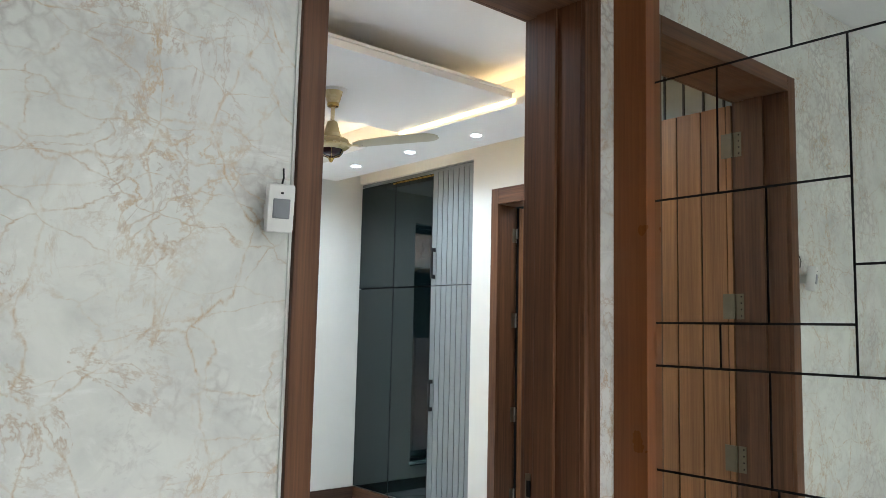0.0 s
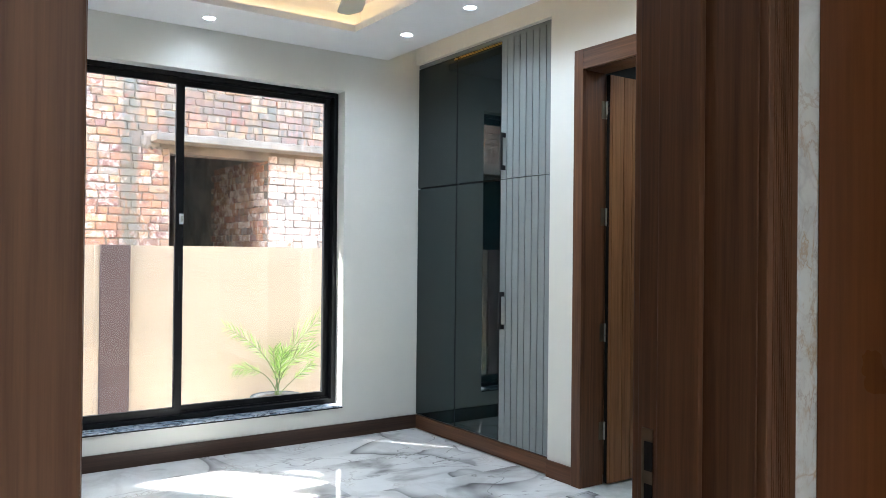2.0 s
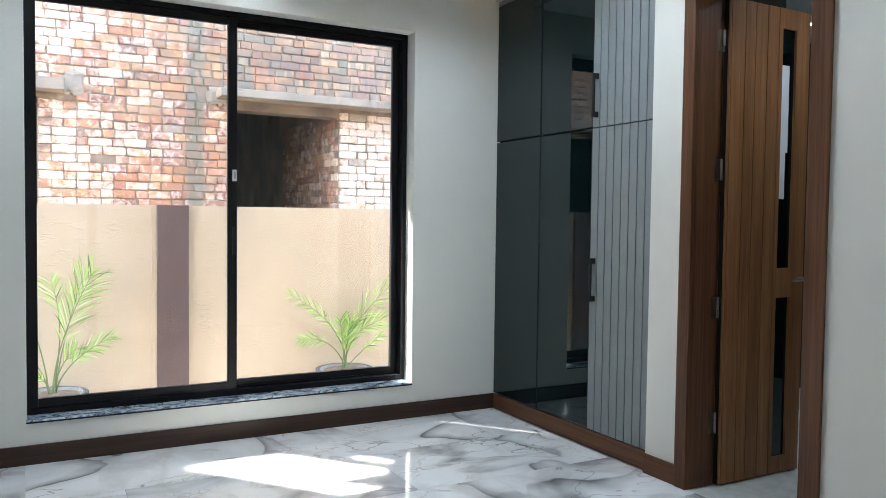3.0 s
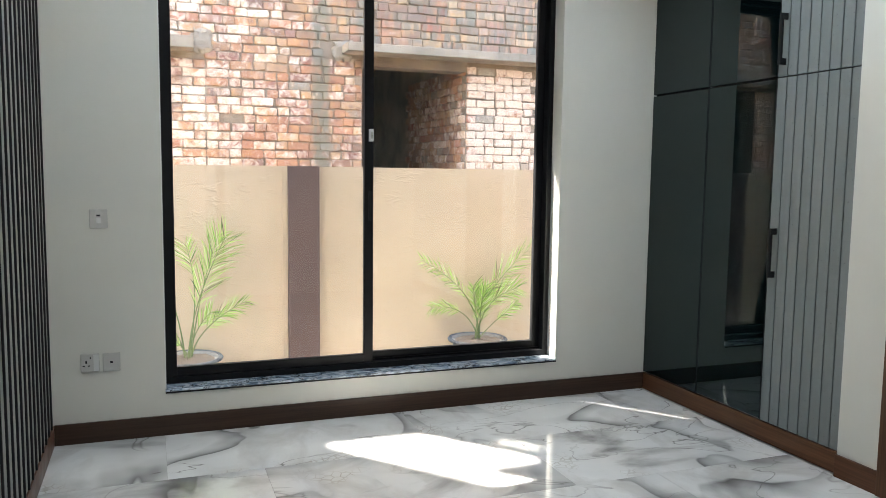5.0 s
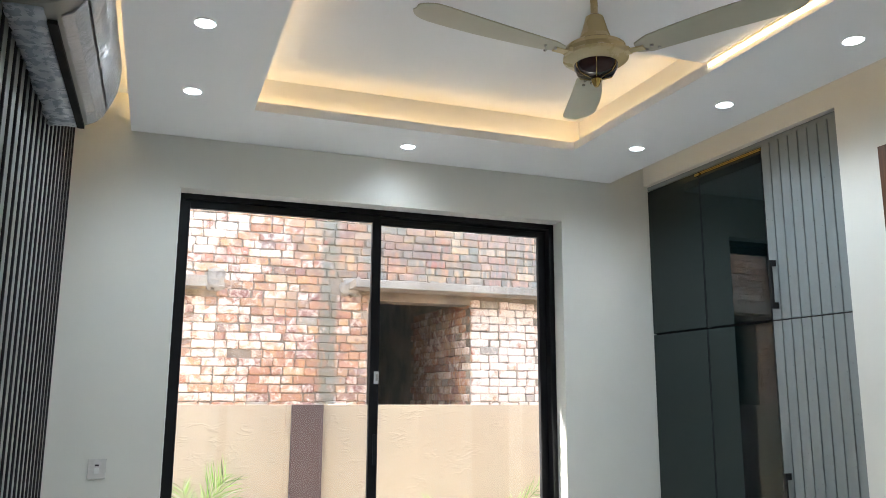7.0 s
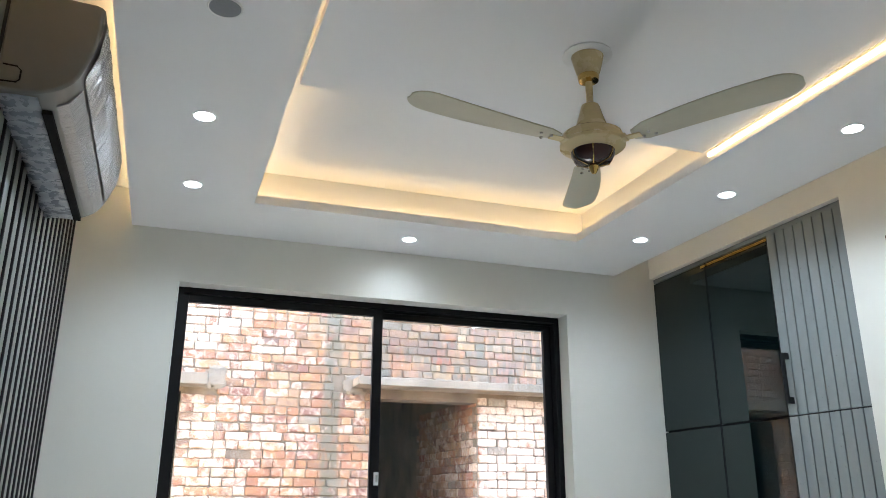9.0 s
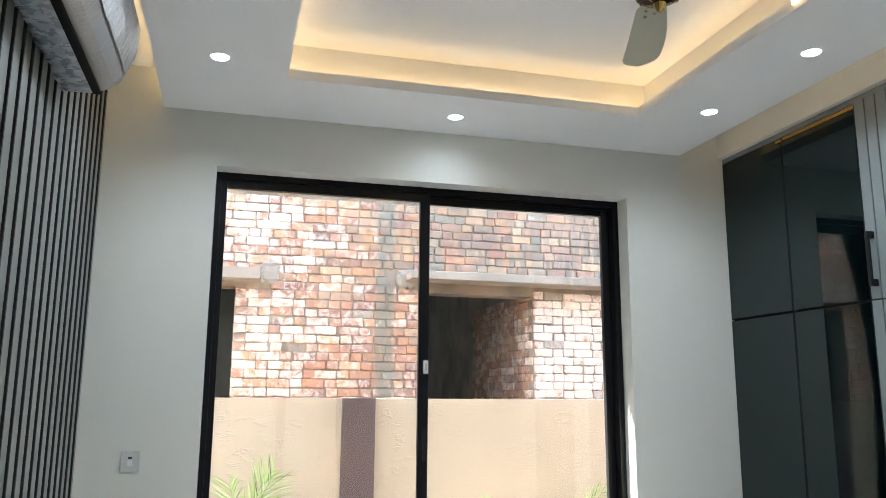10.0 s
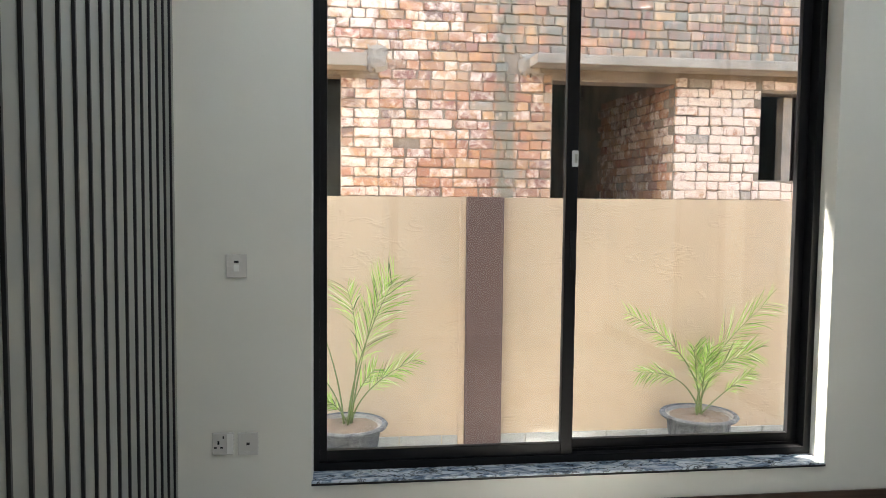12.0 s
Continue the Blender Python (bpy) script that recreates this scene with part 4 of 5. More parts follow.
# ---- slatted west wall ----
panel = thing("slat_panel", (XW, -2.0, 0), "pale grey wall panel with upright black ribs", "wall panel")
boxes("backing", [(XW - 0.022, XW - 0.008, YS, -0.0005, 0.0985, 2.9)], SLATBACK, panel, "black backing board")
RIB_PITCH, RIB_W, RIB_H = 0.1014, 0.0085, 0.0078
strip_me = rib_me = None
for i in range(40):
    y0 = -0.0816 - RIB_PITCH * i          # near face of each rib
    if strip_me is None:
        bm = bmesh.new()
        box(bm, XW - 0.0078, XW, -(RIB_PITCH - RIB_W) + 0.0005, -0.0005, 0.1, 2.898)
        strip_me = mesh_of("slat", bm, SLAT)
        bm = bmesh.new()
        box(bm, XW - 0.0078, XW + RIB_H, 0, RIB_W, 0.1, 2.898)
        rib_me = mesh_of("rib", bm, SLATBACK)
    for nm, me in (("rib", rib_me), ("slat", strip_me)):
        if y0 - RIB_PITCH < YS:
            continue
        o = new(nm, me)
        o.parent = panel
        o.matrix_parent_inverse = panel.matrix_basis.inverted()
        o.location = (0, y0, 0)
boxes("end_slat", [(XW - 0.0078, XW, -0.0816 + RIB_W + 0.0005, -0.001, 0.1, 2.898)], SLAT, panel)

# ---- air conditioner ----
ac = thing("air_conditioner", (XW, -1.32, 2.34), "white wall-mounted air conditioner wrapped in plastic film", "air conditioner")
AY0, AY1 = -1.91, -0.9
ax = XW + RIB_H
corners = [(ax, 2.374), (ax + 0.06, 2.37), (ax + 0.115, 2.378), (ax + 0.165, 2.405), (ax + 0.195, 2.45), (ax + 0.222, 2.55), (ax + 0.226, 2.62), (ax + 0.205, 2.66), (ax, 2.668)]
prof = [corners[0]]
for k in range(1, len(corners) - 2):
    p0, p1, p2, p3 = (Vector(corners[i]) for i in (k - 1, k, k + 1, k + 2))
    for q in range(5):
        u = q / 5
        prof.append(tuple(0.5 * (2 * p1 + (p2 - p0) * u + (2 * p0 - 5 * p1 + 4 * p2 - p3) * u * u + (3 * p1 - p0 - 3 * p2 + p3) * u ** 3)))
prof += corners[-2:]
bm = bmesh.new()
extrude_profile(bm, prof, AY0, AY1)
acb = part("body", bm, AC_SHADED, ac, "", True)
bv = acb.modifiers.new("round", "BEVEL")
bv.width, bv.segments, bv.limit_method, bv.angle_limit = 0.008, 3, "ANGLE", radians(50)
bm = bmesh.new()
n, rows = 40, []
rg = random.Random(5)
for i in range(n + 1):
    y = AY0 + 0.03 + (AY1 - AY0 - 0.045) * i / n
    row = []
    for k, (x, z) in enumerate(((0.198, 2.447), (0.224, 2.52), (0.231, 2.57), (0.234, 2.62), (0.218, 2.662), (0.19, 2.674))):
        row.append(bm.verts.new((ax + x + rg.uniform(0, 0.0025), y + rg.uniform(-0.006, 0.006), z + rg.uniform(-0.003, 0.003))))
    rows.append(row)
for p, q in zip(rows, rows[1:]):
    for k in range(5):
        bm.faces.new((p[k], p[k + 1], q[k + 1], q[k]))
sol = part("front_film", bm, FILM, ac, "wrinkled glossy protective film").modifiers.new("thick", "SOLIDIFY")
sol.thickness = 0.001
boxes("outlet", [(ax + 0.1, ax + 0.124, AY0 + 0.1, AY1 - 0.02, 2.363, 2.375)], GROOVE, ac, "black air outlet slot")
bm = bmesh.new()
rows = []
for i in range(61):
    y = AY0 + 0.02 + (AY1 - AY0 - 0.03) * i / 60
    rows.append([bm.verts.new((ax + x + (rg.uniform(-0.006, 0.004) if k == 0 else 0), y, 2.366 + 0.0025 * math.sin(i * 1.15 + k) + 0.001 * k)) for k, x in enumerate((0.004, 0.03, 0.06, 0.1))])
for p, q in zip(rows, rows[1:]):
    for k in range(3):
        bm.faces.new((p[k], p[k + 1], q[k + 1], q[k]))
sol = part("lower_film", bm, FILM_GREY, ac, "rippled grey film under the unit", True).modifiers.new("thick", "SOLIDIFY")
sol.thickness = 0.0008
bm = bmesh.new()
extrude_profile(bm, [(ax + 0.135, 2.383), (ax + 0.162, 2.3985), (ax + 0.19, 2.438), (ax + 0.193, 2.436), (ax + 0.165, 2.394), (ax + 0.136, 2.378)], AY0 + 0.08, AY1 - 0.03)
part("flap", bm, FILM, ac, "glossy film over the air flap")
bm = bmesh.new()
tube(bm, [(ax + 0.012, AY0 - 0.001, 2.44), (ax + 0.045, AY0 - 0.001, 2.438), (ax + 0.055, AY0 - 0.001, 2.428), (ax + 0.055, AY0 - 0.001, 2.402), (ax + 0.047, AY0 - 0.001, 2.394), (ax + 0.012, AY0 - 0.001, 2.393)], 0.0022, 0.0022, 5)
part("end_notch", bm, GROOVE, ac)

# ---- ceiling fan ----
FX, FYC = 2.37, -2.07
fan = thing("ceiling_fan", (FX, FYC, PZ), "cream three-blade ceiling fan with brass details, at rest", "ceiling fan")
F0 = (FX, FYC, 0)
bm = bmesh.new()
lathe(bm, [(0.075, PZ), (0.077, PZ - 0.006), (0.058, PZ - 0.009)], F0, 36)
part("ceiling_rose", bm, PLASTIC, fan, "", True)
bm = bmesh.new()
lathe(bm, [(0.05, PZ - 0.008), (0.048, PZ - 0.016), (0.044, PZ - 0.035), (0.036, PZ - 0.064), (0.031, PZ - 0.074)], F0, 32)
part("canopy", bm, CREAM, fan, "", True)
bm = bmesh.new()
lathe(bm, [(0.03, PZ - 0.073), (0.033, PZ - 0.08), (0.03, PZ - 0.093), (0.014, PZ - 0.097)], F0, 28)
part("collar", bm, BRASS, fan, "polished brass collar", True)
bm = bmesh.new()
lathe(bm, [(0.011, PZ - 0.09), (0.011, 2.52)], F0, 16)
part("rod", bm, CREAM, fan, "", True)
bm = bmesh.new()
lathe(bm, [(0.016, 2.535), (0.027, 2.527), (0.037, 2.49), (0.049, 2.452), (0.054, 2.438)], F0, 36)
part("neck", bm, CREAM, fan, "", True)
bm = bmesh.new()
lathe(bm, [(0.05, 2.442), (0.076, 2.437), (0.09, 2.428), (0.094, 2.416), (0.089, 2.405), (0.097, 2.4), (0.097, 2.391), (0.082, 2.38), (0.064, 2.374)], F0, 40)
part("motor_housing", bm, CREAM, fan, "", True)
bm = bmesh.new()
lathe(bm, [(0.065, 2.376), (0.064, 2.362), (0.052, 2.344), (0.022, 2.334), (0.012, 2.333)], F0, 36)
part("bottom_cap", bm, MAROON, fan, "dark brown glossy cap", True)
bm = bmesh.new()
lathe(bm, [(0.012, 2.335), (0.016, 2.328), (0.011, 2.314), (0.006, 2.306)], F0, 16)
part("finial", bm, BRASS, fan, "brass finial", True)
bm = bmesh.new()
for k in range(6):
    a = 2 * math.pi * k / 6
    tube(bm, [(FX + r * math.cos(a), FYC + r * math.sin(a), z) for r, z in ((0.066, 2.374), (0.065, 2.36), (0.053, 2.3425), (0.02, 2.332))], 0.0015, 0.0015, 5)
part("cap_wire", bm, BRASS, fan, "thin brass wires")


def blade(deg):
    a = radians(deg)
    m = Matrix.Translation((FX, FYC, 2.398)) @ Matrix.Rotation(a, 4, "Z")
    bm = bmesh.new()
    # outline half widths along the blade, front and back
    n, rows = 18, []
    for i in range(n + 1):
        u = math.sin(math.pi * 0.5 * i / n)
        r = 0.125 + (0.592 - 0.125) * u
        wdt = 0.038 + 0.021 * math.sin(min(1, u * 1.25) * math.pi * 0.5)
        if u > 0.86:
            wdt *= math.sqrt(max(0.0, 1 - ((u - 0.86) / 0.145) ** 2))
        if u < 0.06:
            wdt *= 0.6 + u * 6.6
        sweep = -0.022 * math.sin(u * 2.2)
        tw = radians(-9 + 4 * u)
        row = []
        for s in (-1, -0.5, 0, 0.5, 1):
            y = s * wdt + sweep
            row.append((r, y * math.cos(tw), y * math.sin(tw) - 0.004 * (1 - s * s) + 0.022 * u))
        rows.append(row)
    for off, flip in ((0.0, False), (0.004, True)):
        g = [[bm.verts.new((p[0], p[1], p[2] + off)) for p in row] for row in rows]
        for i in range(n):
            for j in range(4):
                f = (g[i][j], g[i + 1][j], g[i + 1][j + 1], g[i][j + 1])
                bm.faces.new(f if flip else tuple(reversed(f)))
        if off == 0.0:
            low = g
        else:
            rim = [g[i][0] for i in range(n + 1)] + [g[n][j] for j in range(1, 5)] + [g[i][4] for i in range(n - 1, -1, -1)] + [g[0][j] for j in range(3, 0, -1)]
            rim0 = [low[i][0] for i in range(n + 1)] + [low[n][j] for j in range(1, 5)] + [low[i][4] for i in range(n - 1, -1, -1)] + [low[0][j] for j in range(3, 0, -1)]
            for i in range(len(rim)):
                bm.faces.new((rim0[i], rim0[(i + 1) % len(rim)], rim[(i + 1) % len(rim)], rim[i]))
    bmesh.ops.transform(bm, matrix=m, verts=bm.verts)
    bl = part("blade", bm, BLADE, fan, "", True)
    bm = bmesh.new()
    box(bm, 0.088, 0.15, -0.016, 0.012, -0.006, -0.002, 0.001)
    box(bm, 0.084, 0.108, -0.018, 0.016, -0.008, 0.006, 0.002)
    bmesh.ops.transform(bm, matrix=m, verts=bm.verts)
    arm = part("blade_arm", bm, CREAM, bl)
    for r, y in ((0.175, -0.014), (0.19, 0.01), (0.155, 0.01)):
        bm = bmesh.new()
        lathe(bm, [(0.005, 0), (0.005, -0.004), (0.003, -0.006)], (r, y, -0.006), 10)
        bmesh.ops.transform(bm, matrix=m, verts=bm.verts)
        part("screw", bm, STEEL, bl, "", True)


for deg in (187.7, 307.7, 67.7):
    blade(deg)


# ---- sockets and switch ----
def plate(name, x0, x1, z0, z1, label, cat):
    t = thing(name, ((x0 + x1) / 2, 0, (z0 + z1) / 2), label, cat)
    boxes("plate", [(x0, x1, -0.009, -0.002, z0, z1)], PLATE, t, "", 0.003)
    boxes("back_box", [(x0 + 0.002, x1 - 0.002, -0.0022, -0.0003, z0 + 0.002, z1 - 0.002)], GROOVE, t)
    return t


sw = plate("light_switch", 0.932, 1.009, 1.014, 1.102, "white square light switch with black toggle", "switch")
boxes("rocker", [(0.961, 0.98, -0.0125, -0.009, 1.038, 1.064)], PLASTIC, sw, "", 0.0015)
boxes("indicator", [(0.962, 0.979, -0.0098, -0.0088, 1.07, 1.078)], BLACK, sw)
so = plate("power_socket", 0.876, 0.956, 0.34, 0.426, "white three-pin power socket", "socket")
for x, z, w, h in ((0.9, 0.388, 0.007, 0.014), (0.889, 0.369, 0.01, 0.006), (0.911, 0.369, 0.01, 0.006), (0.918, 0.408, 0.005, 0.01)):
    boxes("pin_hole", [(x - w / 2, x + w / 2, -0.0096, -0.0088, z - h / 2, z + h / 2)], BLACK, so)
boxes("switch_strip", [(0.931, 0.954, -0.0105, -0.009, 0.344, 0.422)], PLASTIC, so, "", 0.0005)
st = plate("data_socket", 0.971, 1.047, 0.337, 0.424, "white square data socket", "socket")
boxes("jack", [(1.003, 1.015, -0.0096, -0.0088, 0.376, 0.386)], BLACK, st)

# ---- outside: ground, boundary wall, pots ----
GZ = -0.16
structure(boxes("ground", [(-1500, 1500, 0.25, 1500, GZ - 0.4, GZ)], PAVING), "grey cement paving between the houses", "ground")
BW = 1.375
bwall = structure(boxes("boundary_wall", [(-6, 12, BW, BW + 0.12, GZ, 1.322)], STUCCO), "tan textured garden wall", "wall")
boxes("edge_strip", [(2.028, 2.0645, BW - 0.012, BW - 0.0005, GZ, 1.324)], STUCCO, bwall, "", 0.003)
boxes("wall_pier", [(2.065, 2.277, BW - 0.035, BW - 0.0005, GZ, 1.325)], PIER, bwall, "brown painted pier", 0.003)
for i in range(28):
    x = -1.0 + 0.245 * i
    for a, c in ((x, min(x + 0.24, 2.0275)), (max(x, 2.278), x + 0.24)):
        if c - a > 0.02:
            boxes("skirting_tile", [(a, c, BW - 0.012, BW - 0.0005, GZ, -0.043)], PALETILE, bwall, "", 0.001)


def frond(bm_leaf, bm_stem, base, ctrl, tip, reach, bare, rng):
    """A feather palm frond: an arching rib with narrow curving leaflets on both sides. ctrl and tip are offsets from the base."""
    n, pts = 18, []
    for i in range(n + 1):
        u = i / n
        pts.append(Vector(base) + Vector(ctrl) * (2 * u * (1 - u)) + Vector(tip) * (u * u))
    tube(bm_stem, pts, 0.0055, 0.0014, 5)
    m = max(18, int(38 * (1 - bare) / 0.55))
    skew = rng.uniform(0.75, 1.25)
    for k in range(m):
        u = bare + (1 - bare) * (k + 0.5) / m
        f = u * n
        i = min(int(f), n - 1)
        p = pts[i].lerp(pts[i + 1], f - i)
        d = (pts[i + 1] - pts[i]).normalized()
        side = d.cross(Vector((0, -1, 0.25)))
        side = side.normalized() if side.length > 0.05 else Vector((0, 0, 1))
        w0 = (u - bare) / (1 - bare)
        full = 1.3 * reach * (0.5 + 0.75 * math.sin(math.pi * (0.15 + 0.72 * w0)))
        for s in (-1, 1):
            if rng.random() < 0.04:
                continue
            ln = full * (skew if s > 0 else 2 - skew) * rng.uniform(0.85, 1.12)
            v = (d * rng.uniform(0.8, 1.05) + side * s * rng.uniform(0.45, 0.7) + Vector((0, rng.uniform(-0.55, 0.15), 0))).normalized()
            across = v.cross(Vector((0, -1, 0))).normalized() * rng.uniform(0.0015, 0.0027)
            droop = rng.uniform(0.05, 0.38) * ln
            q = [p + v * ln * a + Vector((0, 0, -droop * a * a)) for a in (0.0, 0.3, 0.65, 1.0)]
            vs = [bm_leaf.verts.new(c) for c in (q[0] - across * 0.4, q[0] + across * 0.4, q[1] + across, q[2] + across * 0.8, q[3], q[2] - across * 0.8, q[1] - across)]
            bm_leaf.faces.new((vs[0], vs[1], vs[2], vs[6]))
            bm_leaf.faces.new((vs[6], vs[2], vs[3], vs[5]))
            bm_leaf.faces.new((vs[5], vs[3], vs[4]))


def potted_palm(x, y, fronds, seed):
    rng = random.Random(seed)
    pot = thing("plant_pot", (x, y, GZ), "round grey glazed pot with pale worn rim", "plant pot", "garden pots")
    bm = bmesh.new()
    lathe(bm, [(0.133, GZ), (0.1425, GZ + 0.0178), (0.1691, GZ + 0.178), (0.1767, GZ + 0.2403), (0.19, GZ + 0.2536), (0.2109, GZ + 0.2581), (0.2166, GZ + 0.2688), (0.209, GZ + 0.2777), (0.1862, GZ + 0.2741), (0.1805, GZ + 0.2536), (0, GZ + 0.2474)], (x, y, 0), 40)
    part("body", bm, POT, pot, "", True)
    bm = bmesh.new()
    lathe(bm, [(0.1857, GZ + 0.275), (0.1795, GZ + 0.2541), (0.133, GZ + 0.2541)], (x, y, 0), 40, False)
    part("lining", bm, POTLIME, pot, "chalky worn inner rim", True)
    bm = bmesh.new()
    lathe(bm, [(0.1634, GZ + 0.2547), (0.1235, GZ + 0.259), (0.0475, GZ + 0.2643), (0, GZ + 0.2661)], (x, y, 0), 28, False)
    for v in bm.verts:
        v.co.z += rng.uniform(0, 0.012)
    part("soil", bm, SOIL, pot, "dry crumbly soil", True)
    palm = thing("palm", (x, y, GZ + 0.25), "young feather palm with arching green fronds in pot", "palm", "potted palms")
    for ctrl, tip, reach, bare in fronds:
        bl, bs = bmesh.new(), bmesh.new()
        b0 = (x + rng.uniform(-0.02, 0.02), y + rng.uniform(-0.015, 0.015), GZ + 0.245)
        frond(bl, bs, b0, ctrl, tip, reach, bare, rng)
        s = part("frond", bs, STEM, palm, "", True)
        part("leaflet", bl, LEAF, s)


potted_palm(1.396, 1.13, [((0.011, 0.0, 0.36), (0.25, 0.05, 0.8), 0.165, 0.44), ((-0.02, 0.0, 0.42), (-0.3, -0.02, 0.95), 0.15, 0.62), ((0.02, -0.03, 0.225), (0.34, -0.06, 0.38), 0.09, 0.5),
                         ((0.1, 0.04, 0.46), (0.0, 0.06, 0.74), 0.12, 0.68), ((-0.04, -0.05, 0.13), (-0.13, -0.08, 0.18), 0.07, 0.55), ((0.03, 0.03, 0.2), (0.15, 0.08, 0.3), 0.09, 0.6),
                         ((-0.03, 0.0, 0.24), (-0.22, 0.04, 0.36), 0.1, 0.55), ((0.05, 0.06, 0.4), (0.19, 0.1, 0.8), 0.12, 0.7)], 3)
potted_palm(3.375, 1.13, [((-0.005, -0.02, 0.37), (-0.44, 0.02, 0.6), 0.085, 0.48), ((-0.05, 0.0, 0.3), (0.42, 0.03, 0.66), 0.135, 0.5), ((-0.1, -0.04, 0.3), (-0.38, -0.03, 0.27), 0.075, 0.55),
                         ((0.048, -0.04, 0.11), (0.29, -0.06, 0.28), 0.06, 0.62), ((0.0, -0.04, 0.33), (0.28, -0.08, 0.39), 0.11, 0.5), ((-0.01, -0.02, 0.2), (0.02, -0.03, 0.4), 0.1, 0.35),
                         ((-0.02, 0.02, 0.22), (-0.04, 0.03, 0.41), 0.09, 0.35), ((0.03, 0.03, 0.25), (0.13, 0.08, 0.36), 0.09, 0.5)], 8)

# ---- neighbour's unfinished brick house ----
NY = 3.2
house = thing("brick_house", (3.0, NY, GZ), "unfinished red brick house with raw concrete slabs", "house")
HB = NY + 0.008
boxes("wall_core", [(-1.5, 0.35, HB, NY + 0.23, GZ, 3.12), (1.362, 3.06, HB, NY + 0.23, GZ, 3.12), (0.35, 1.362, HB, NY + 0.23, GZ, 1.0), (0.35, 1.362, HB, NY + 0.23, 2.26, 3.12),
                    (3.06, 4.1, HB, NY + 0.23, 2.27, 3.12), (4.1, 4.862, HB, NY + 0.23, GZ, 3.12), (4.862, 5.9, HB, NY + 0.23, GZ, 1.49), (4.862, 5.9, HB, NY + 0.23, 2.22, 3.12), (5.9, 9, HB, NY + 0.23, GZ, 3.12),
                    (4.112, 4.33, NY + 0.23, 8.0, GZ, 3.12)], MORTAR, house, "rough mortar")
boxes("canopy_slab", [(2.86, 6.3, 2.93, NY + 0.016, 2.36, 2.435)], CONCRETE, house, "raw concrete lintel slab", 0.008)
boxes("canopy_slab", [(0.0, 1.56, 2.98, NY + 0.016, 2.3, 2.4)], CONCRETE, house, "raw concrete lintel slab", 0.008)
boxes("roof_slab", [(-1.5, 9, NY - 0.02, 10, 3.12, 3.3)], CONCRETE, house, "raw concrete roof slab", 0.006)
boxes("inner_wall", [(-1.5, 9, 8.0, 8.1, GZ, 3.12), (2.0, 2.1, NY + 0.23, 8.0, GZ, 3.12), (7.5, 7.6, NY + 0.23, 8.0, GZ, 3.12), (-0.6, -0.5, NY + 0.23, 8.0, GZ, 3.12)], SHADED_PLASTER, house)
boxes("inner_floor", [(-1.5, 9, NY + 0.23, 8.0, GZ + 0.001, 0.1)], SHADED_PLASTER, house)
boxes("window_board", [(5.12, 5.2, NY + 0.1, NY + 0.2, 1.49, 2.2)], CONCRETE, house)
# unseen blocks with slots, added to cut the sun to its floor patch
boxes("sun_blocks", [(-3.9, -2.535, 5.0, 5.06, 3.3, 12.5), (-2.535, -2.04, 5.0, 5.06, 3.3, SUN_BLOCK_Z), (-2.37, -2.04, 5.0, 5.06, 10.6, 12.5), (-2.04, -1.91, 5.0, 5.06, 3.3, 12.5), (-1.91, -1.85, 5.0, 5.06, 3.3, 10.0),
                       (-1.91, -1.85, 5.0, 5.06, 10.38, 12.5), (-1.85, -0.76, 5.0, 5.06, 3.3, 12.5), (-0.76, -0.5, 5.0, 5.06, 10.15, 12.0), (-0.5, 3.5, 5.0, 5.06, 3.3, 12.0)], MORTAR, house, "unseen blocks that shape the sunlight")

# bricks of the wall, laid in courses
rng = random.Random(11)


def brick_mesh(length, seed):
    """One hand-made brick: worn round corners and a ragged outline."""
    r = random.Random(seed)
    h, bm = 0.0735, bmesh.new()
    k = r.uniform(0.004, 0.013)
    outline = [(k, 0), (length * 0.35, 0), (length * 0.7, 0), (length - k, 0), (length, k), (length, h - k), (length - k, h), (length * 0.62, h), (length * 0.3, h), (k, h), (0, h - k), (0, k)]
    outline = [(x + r.uniform(-0.0045, 0.0045), z + r.uniform(-0.006, 0.004)) for x, z in outline]
    tilt, turn = r.uniform(-0.05, 0.05), r.uniform(-0.03, 0.03)
    rings = []
    for inset, y in ((0.0, 0.0), (0.0, -0.012), (0.007, -0.021)):
        ring = []
        for x, z in outline:
            dx, dz = x - length / 2, z - h / 2
            f = (1 - 2 * inset / length, 1 - 2 * inset / h)
            ring.append(bm.verts.new((length / 2 + dx * f[0], y + (dz * tilt + dx * turn + r.uniform(-0.0015, 0.0015) if y else 0), h / 2 + dz * f[1])))
        rings.append(ring)
    for a, c in zip(rings, rings[1:]):
        for i in range(12):
            bm.faces.new((a[i], a[(i + 1) % 12], c[(i + 1) % 12], c[i]))
    hub = bm.verts.new((length * r.uniform(0.4, 0.6), -0.023 + r.uniform(-0.003, 0.003), h * r.uniform(0.4, 0.6)))
    for i in range(12):
        bm.faces.new((rings[2][i], rings[2][(i + 1) % 12], hub))
    bmesh.ops.recalc_face_normals(bm, faces=bm.faces[:])
    return mesh_of("brick", bm, BRICK)


L_LONG, L_SHORT = 0.19, 0.098
LONG = [brick_mesh(L_LONG, 100 + i) for i in range(14)]
SHORT = [brick_mesh(L_SHORT, 200 + i) for i in range(14)]
HOLES = [(0.35, 1.362, 1.0, 2.28), (3.06, 4.1, GZ, 2.36), (4.862, 5.9, 1.49, 2.24), (2.86, 6.3, 2.355, 2.44), (0.0, 1.56, 2.295, 2.405)]
COURSE = 0.0765


def clear(x0, x1, z0, z1):
    return all(x1 < a + 0.004 or x0 > b - 0.004 or z1 < c + 0.01 or z0 > d - 0.012 for a, b, c, d in HOLES)


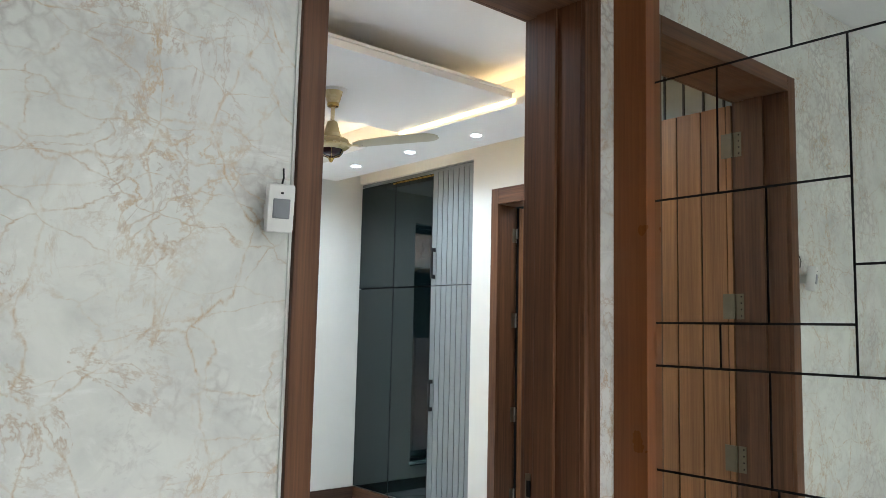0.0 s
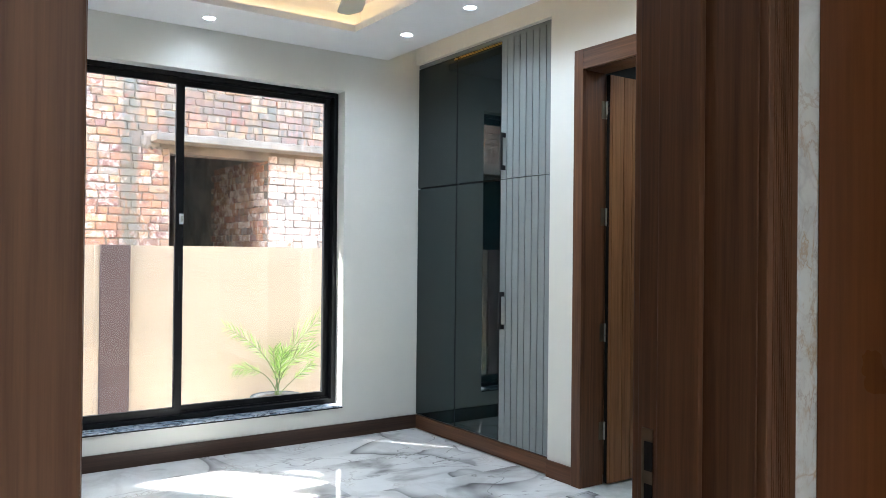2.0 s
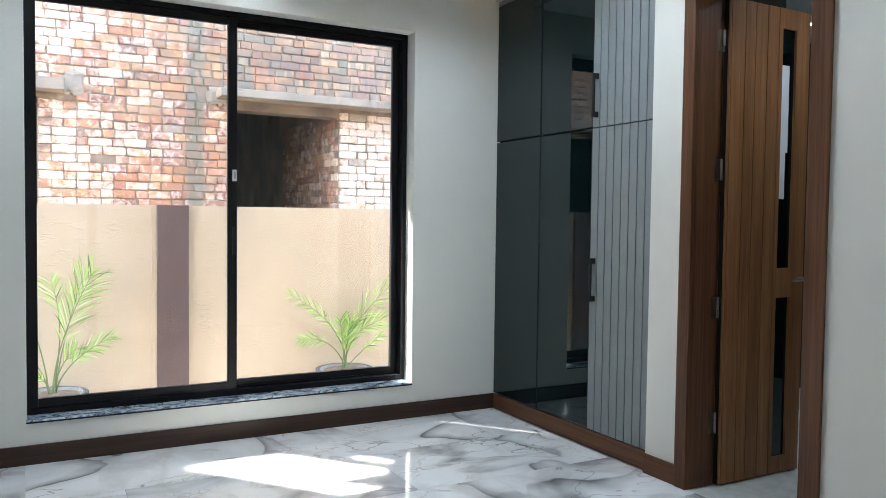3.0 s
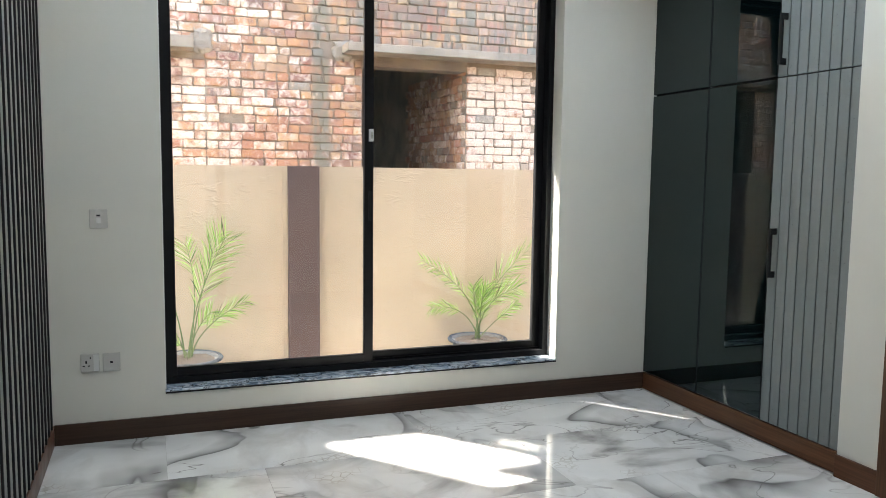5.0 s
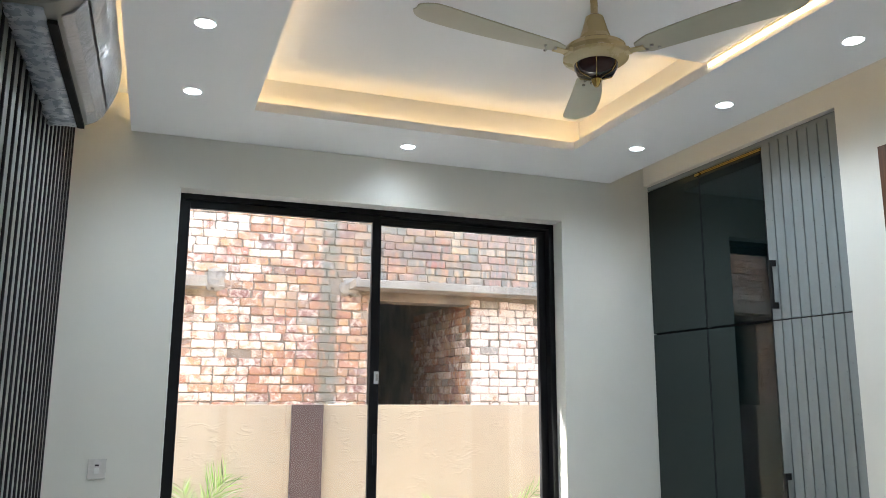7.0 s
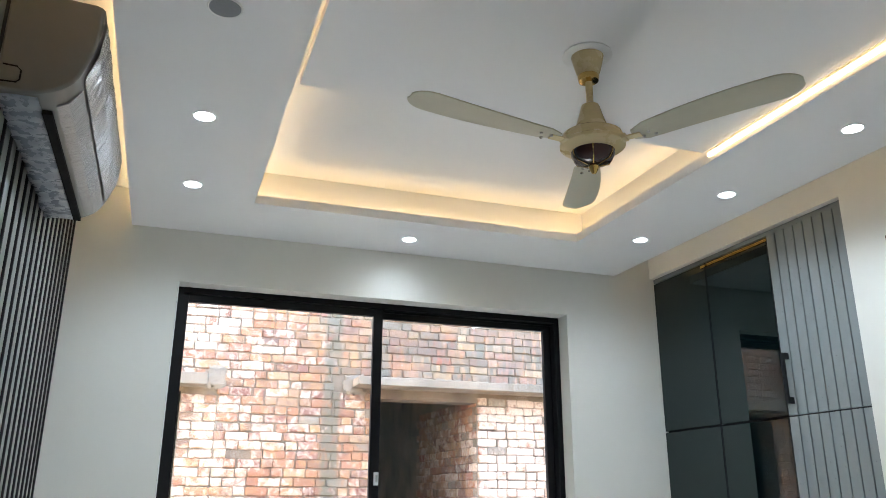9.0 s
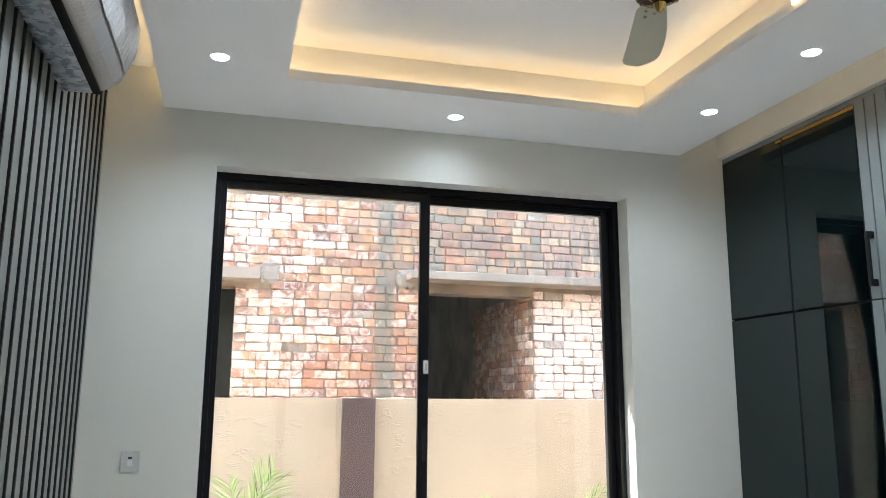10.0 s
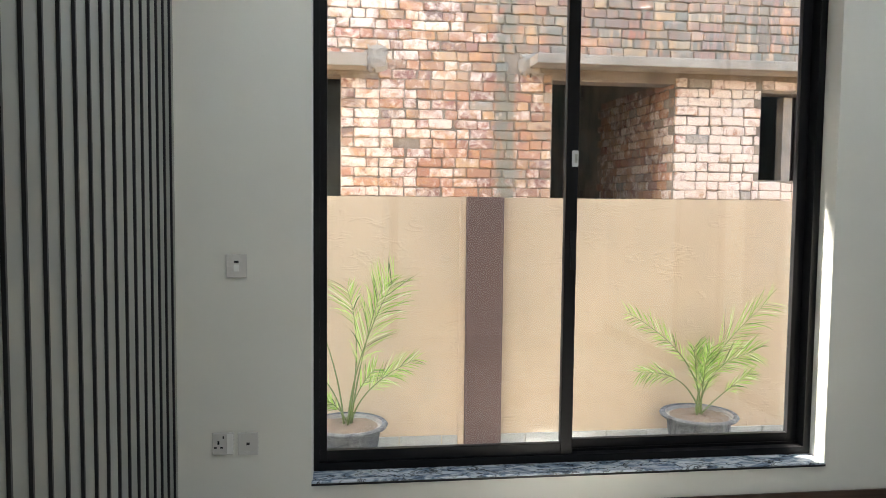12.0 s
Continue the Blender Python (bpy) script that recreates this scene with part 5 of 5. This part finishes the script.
joined = bmesh.new()
near_count = 0
for k in range(30):
    z = 1.02 + k * COURSE
    if z > 3.05:
        break
    runs = ((-1.48, 0.348), (0.35, 1.362), (1.366, 3.056), (3.06, 4.098), (4.104, 4.86), (4.866, 5.9)) if z < 2.4 else ((-1.48, 5.9),)
    for s0, s1 in runs:
        x = s0 + 0.002
        last = k % 2 == 0
        while x < s1 - 0.05:
            last = not last if rng.random() < 0.86 else last
            big = last
            ln = L_LONG if big else L_SHORT
            if s1 - x < ln + 0.035:
                big, ln = s1 - x > 0.13, s1 - x - 0.004
            fit_x = ln / (L_LONG if big else L_SHORT)
            if clear(x, x + ln, z, z + 0.066) and rng.random() > 0.008:
                me = rng.choice(LONG if big else SHORT)
                m = Matrix.Translation((x + rng.uniform(-0.002, 0.002), HB + 0.008 + rng.uniform(-0.007, 0.005), z + rng.uniform(-0.004, 0.004))) @ Matrix.Rotation(radians(rng.uniform(-1.6, 1.6)), 4, "Y") @ Matrix.Diagonal((fit_x, 1, rng.uniform(0.93, 1.03), 1))
                if z > 1.2 and 1.3 < x < 4.9 and near_count < 300:
                    o = new("brick", me)
                    o.parent = house
                    o.matrix_parent_inverse = house.matrix_basis.inverted()
                    o.matrix_basis = m
                    near_count += 1
                else:
                    start = len(joined.verts)
                    joined.from_mesh(me)
                    joined.verts.ensure_lookup_table()
                    bmesh.ops.transform(joined, matrix=m, verts=joined.verts[start:])
            x += ln + rng.choice((0.001, 0.003, 0.005, 0.006, 0.009, 0.015))
# the return wall inside the opening
for k in range(17):
    z = 1.02 + k * COURSE
    y = NY + 0.02 + (0.1 if k % 2 else 0.0)
    while y < 4.95:
        start = len(joined.verts)
        joined.from_mesh(rng.choice(LONG))
        joined.verts.ensure_lookup_table()
        bmesh.ops.transform(joined, matrix=Matrix.Translation((4.112, y + L_LONG, z)) @ Matrix.Rotation(radians(-90), 4, "Z"), verts=joined.verts[start:])
        y += L_LONG + 0.01


def cement_patch(x0, x1, z0, z1, seed):
    """Rough cement dabbed over the bricks, thin and ragged towards its edges."""
    r = random.Random(seed)
    nx, nz = max(3, int((x1 - x0) / 0.016)), max(3, int((z1 - z0) / 0.016))
    bm, rows = bmesh.new(), []
    for j in range(nz + 1):
        row = []
        for i in range(nx + 1):
            edge = min(i, j, nx - i, nz - j)
            y = NY - 0.02 - r.uniform(0.0, 0.012) + (0.02 if edge == 0 else 0.006 if edge == 1 else 0.0)
            row.append(bm.verts.new((x0 + (x1 - x0) * i / nx + r.uniform(-0.006, 0.006) * (4 if edge == 0 else 1), y, z0 + (z1 - z0) * j / nz + r.uniform(-0.006, 0.006) * (3 if edge == 0 else 1))))
        rows.append(row)
    for a, c in zip(rows, rows[1:]):
        for i in range(nx):
            bm.faces.new((a[i], a[i + 1], c[i + 1], c[i]))
    ext = bmesh.ops.extrude_edge_only(bm, edges=[e for e in bm.edges if e.is_boundary])
    for v in ext["geom"]:
        if isinstance(v, bmesh.types.BMVert):
            v.co.y = NY + 0.012
    return part("cement_patch", bm, CONCRETE, house, "rough grey cement dab", True)


cement_patch(1.555, 1.73, 2.3, 2.5, 1)
cement_patch(2.78, 2.97, 2.3, 2.48, 2)
cement_patch(2.95, 5.9, 2.43, 2.475, 3)
rest = part("brickwork", joined, BRICK, house)
rest["kind"] = "stuff"

# ---- floors ----
fl = structure(boxes("floor", [(0.5, 4.11, YH, 0, -0.15, -0.0065)], GROUT), "polished white and grey marble-look tiles", "floor")
flh = structure(boxes("floor_hall", [(-2.65, XM + 0.2, -9.15, YH, -0.15, -0.0065)], GROUT), "polished white and grey marble-look tiles", "floor")
TXO, TYO, TW, TH = FLOOR_GRID


def lay_tiles(parent, x0, x1, y0, y1):
    i0, i1 = math.floor((x0 - TXO) / TW), math.ceil((x1 - TXO) / TW)
    j0, j1 = math.floor((y0 - TYO) / TH), math.ceil((y1 - TYO) / TH)
    for j in range(j0, j1):
        off = (0.4 * (j + 1)) % TW
        for i in range(i0 - 1, i1 + 1):
            a, b_ = max(x0, TXO - off + i * TW), min(x1, TXO - off + (i + 1) * TW)
            c, d = max(y0, TYO + j * TH), min(y1, TYO + (j + 1) * TH)
            if b_ - a < 0.02 or d - c < 0.02:
                continue
            boxes("tile", [(a + 0.0006, b_ - 0.0006, c + 0.0006, d - 0.0006, -0.0062, 0.0)], TILE, parent)


lay_tiles(fl, XW - 0.02, XE - 0.0005, YH + 0.001, -0.0005)
lay_tiles(flh, -2.5, XM, -9.0, YH)
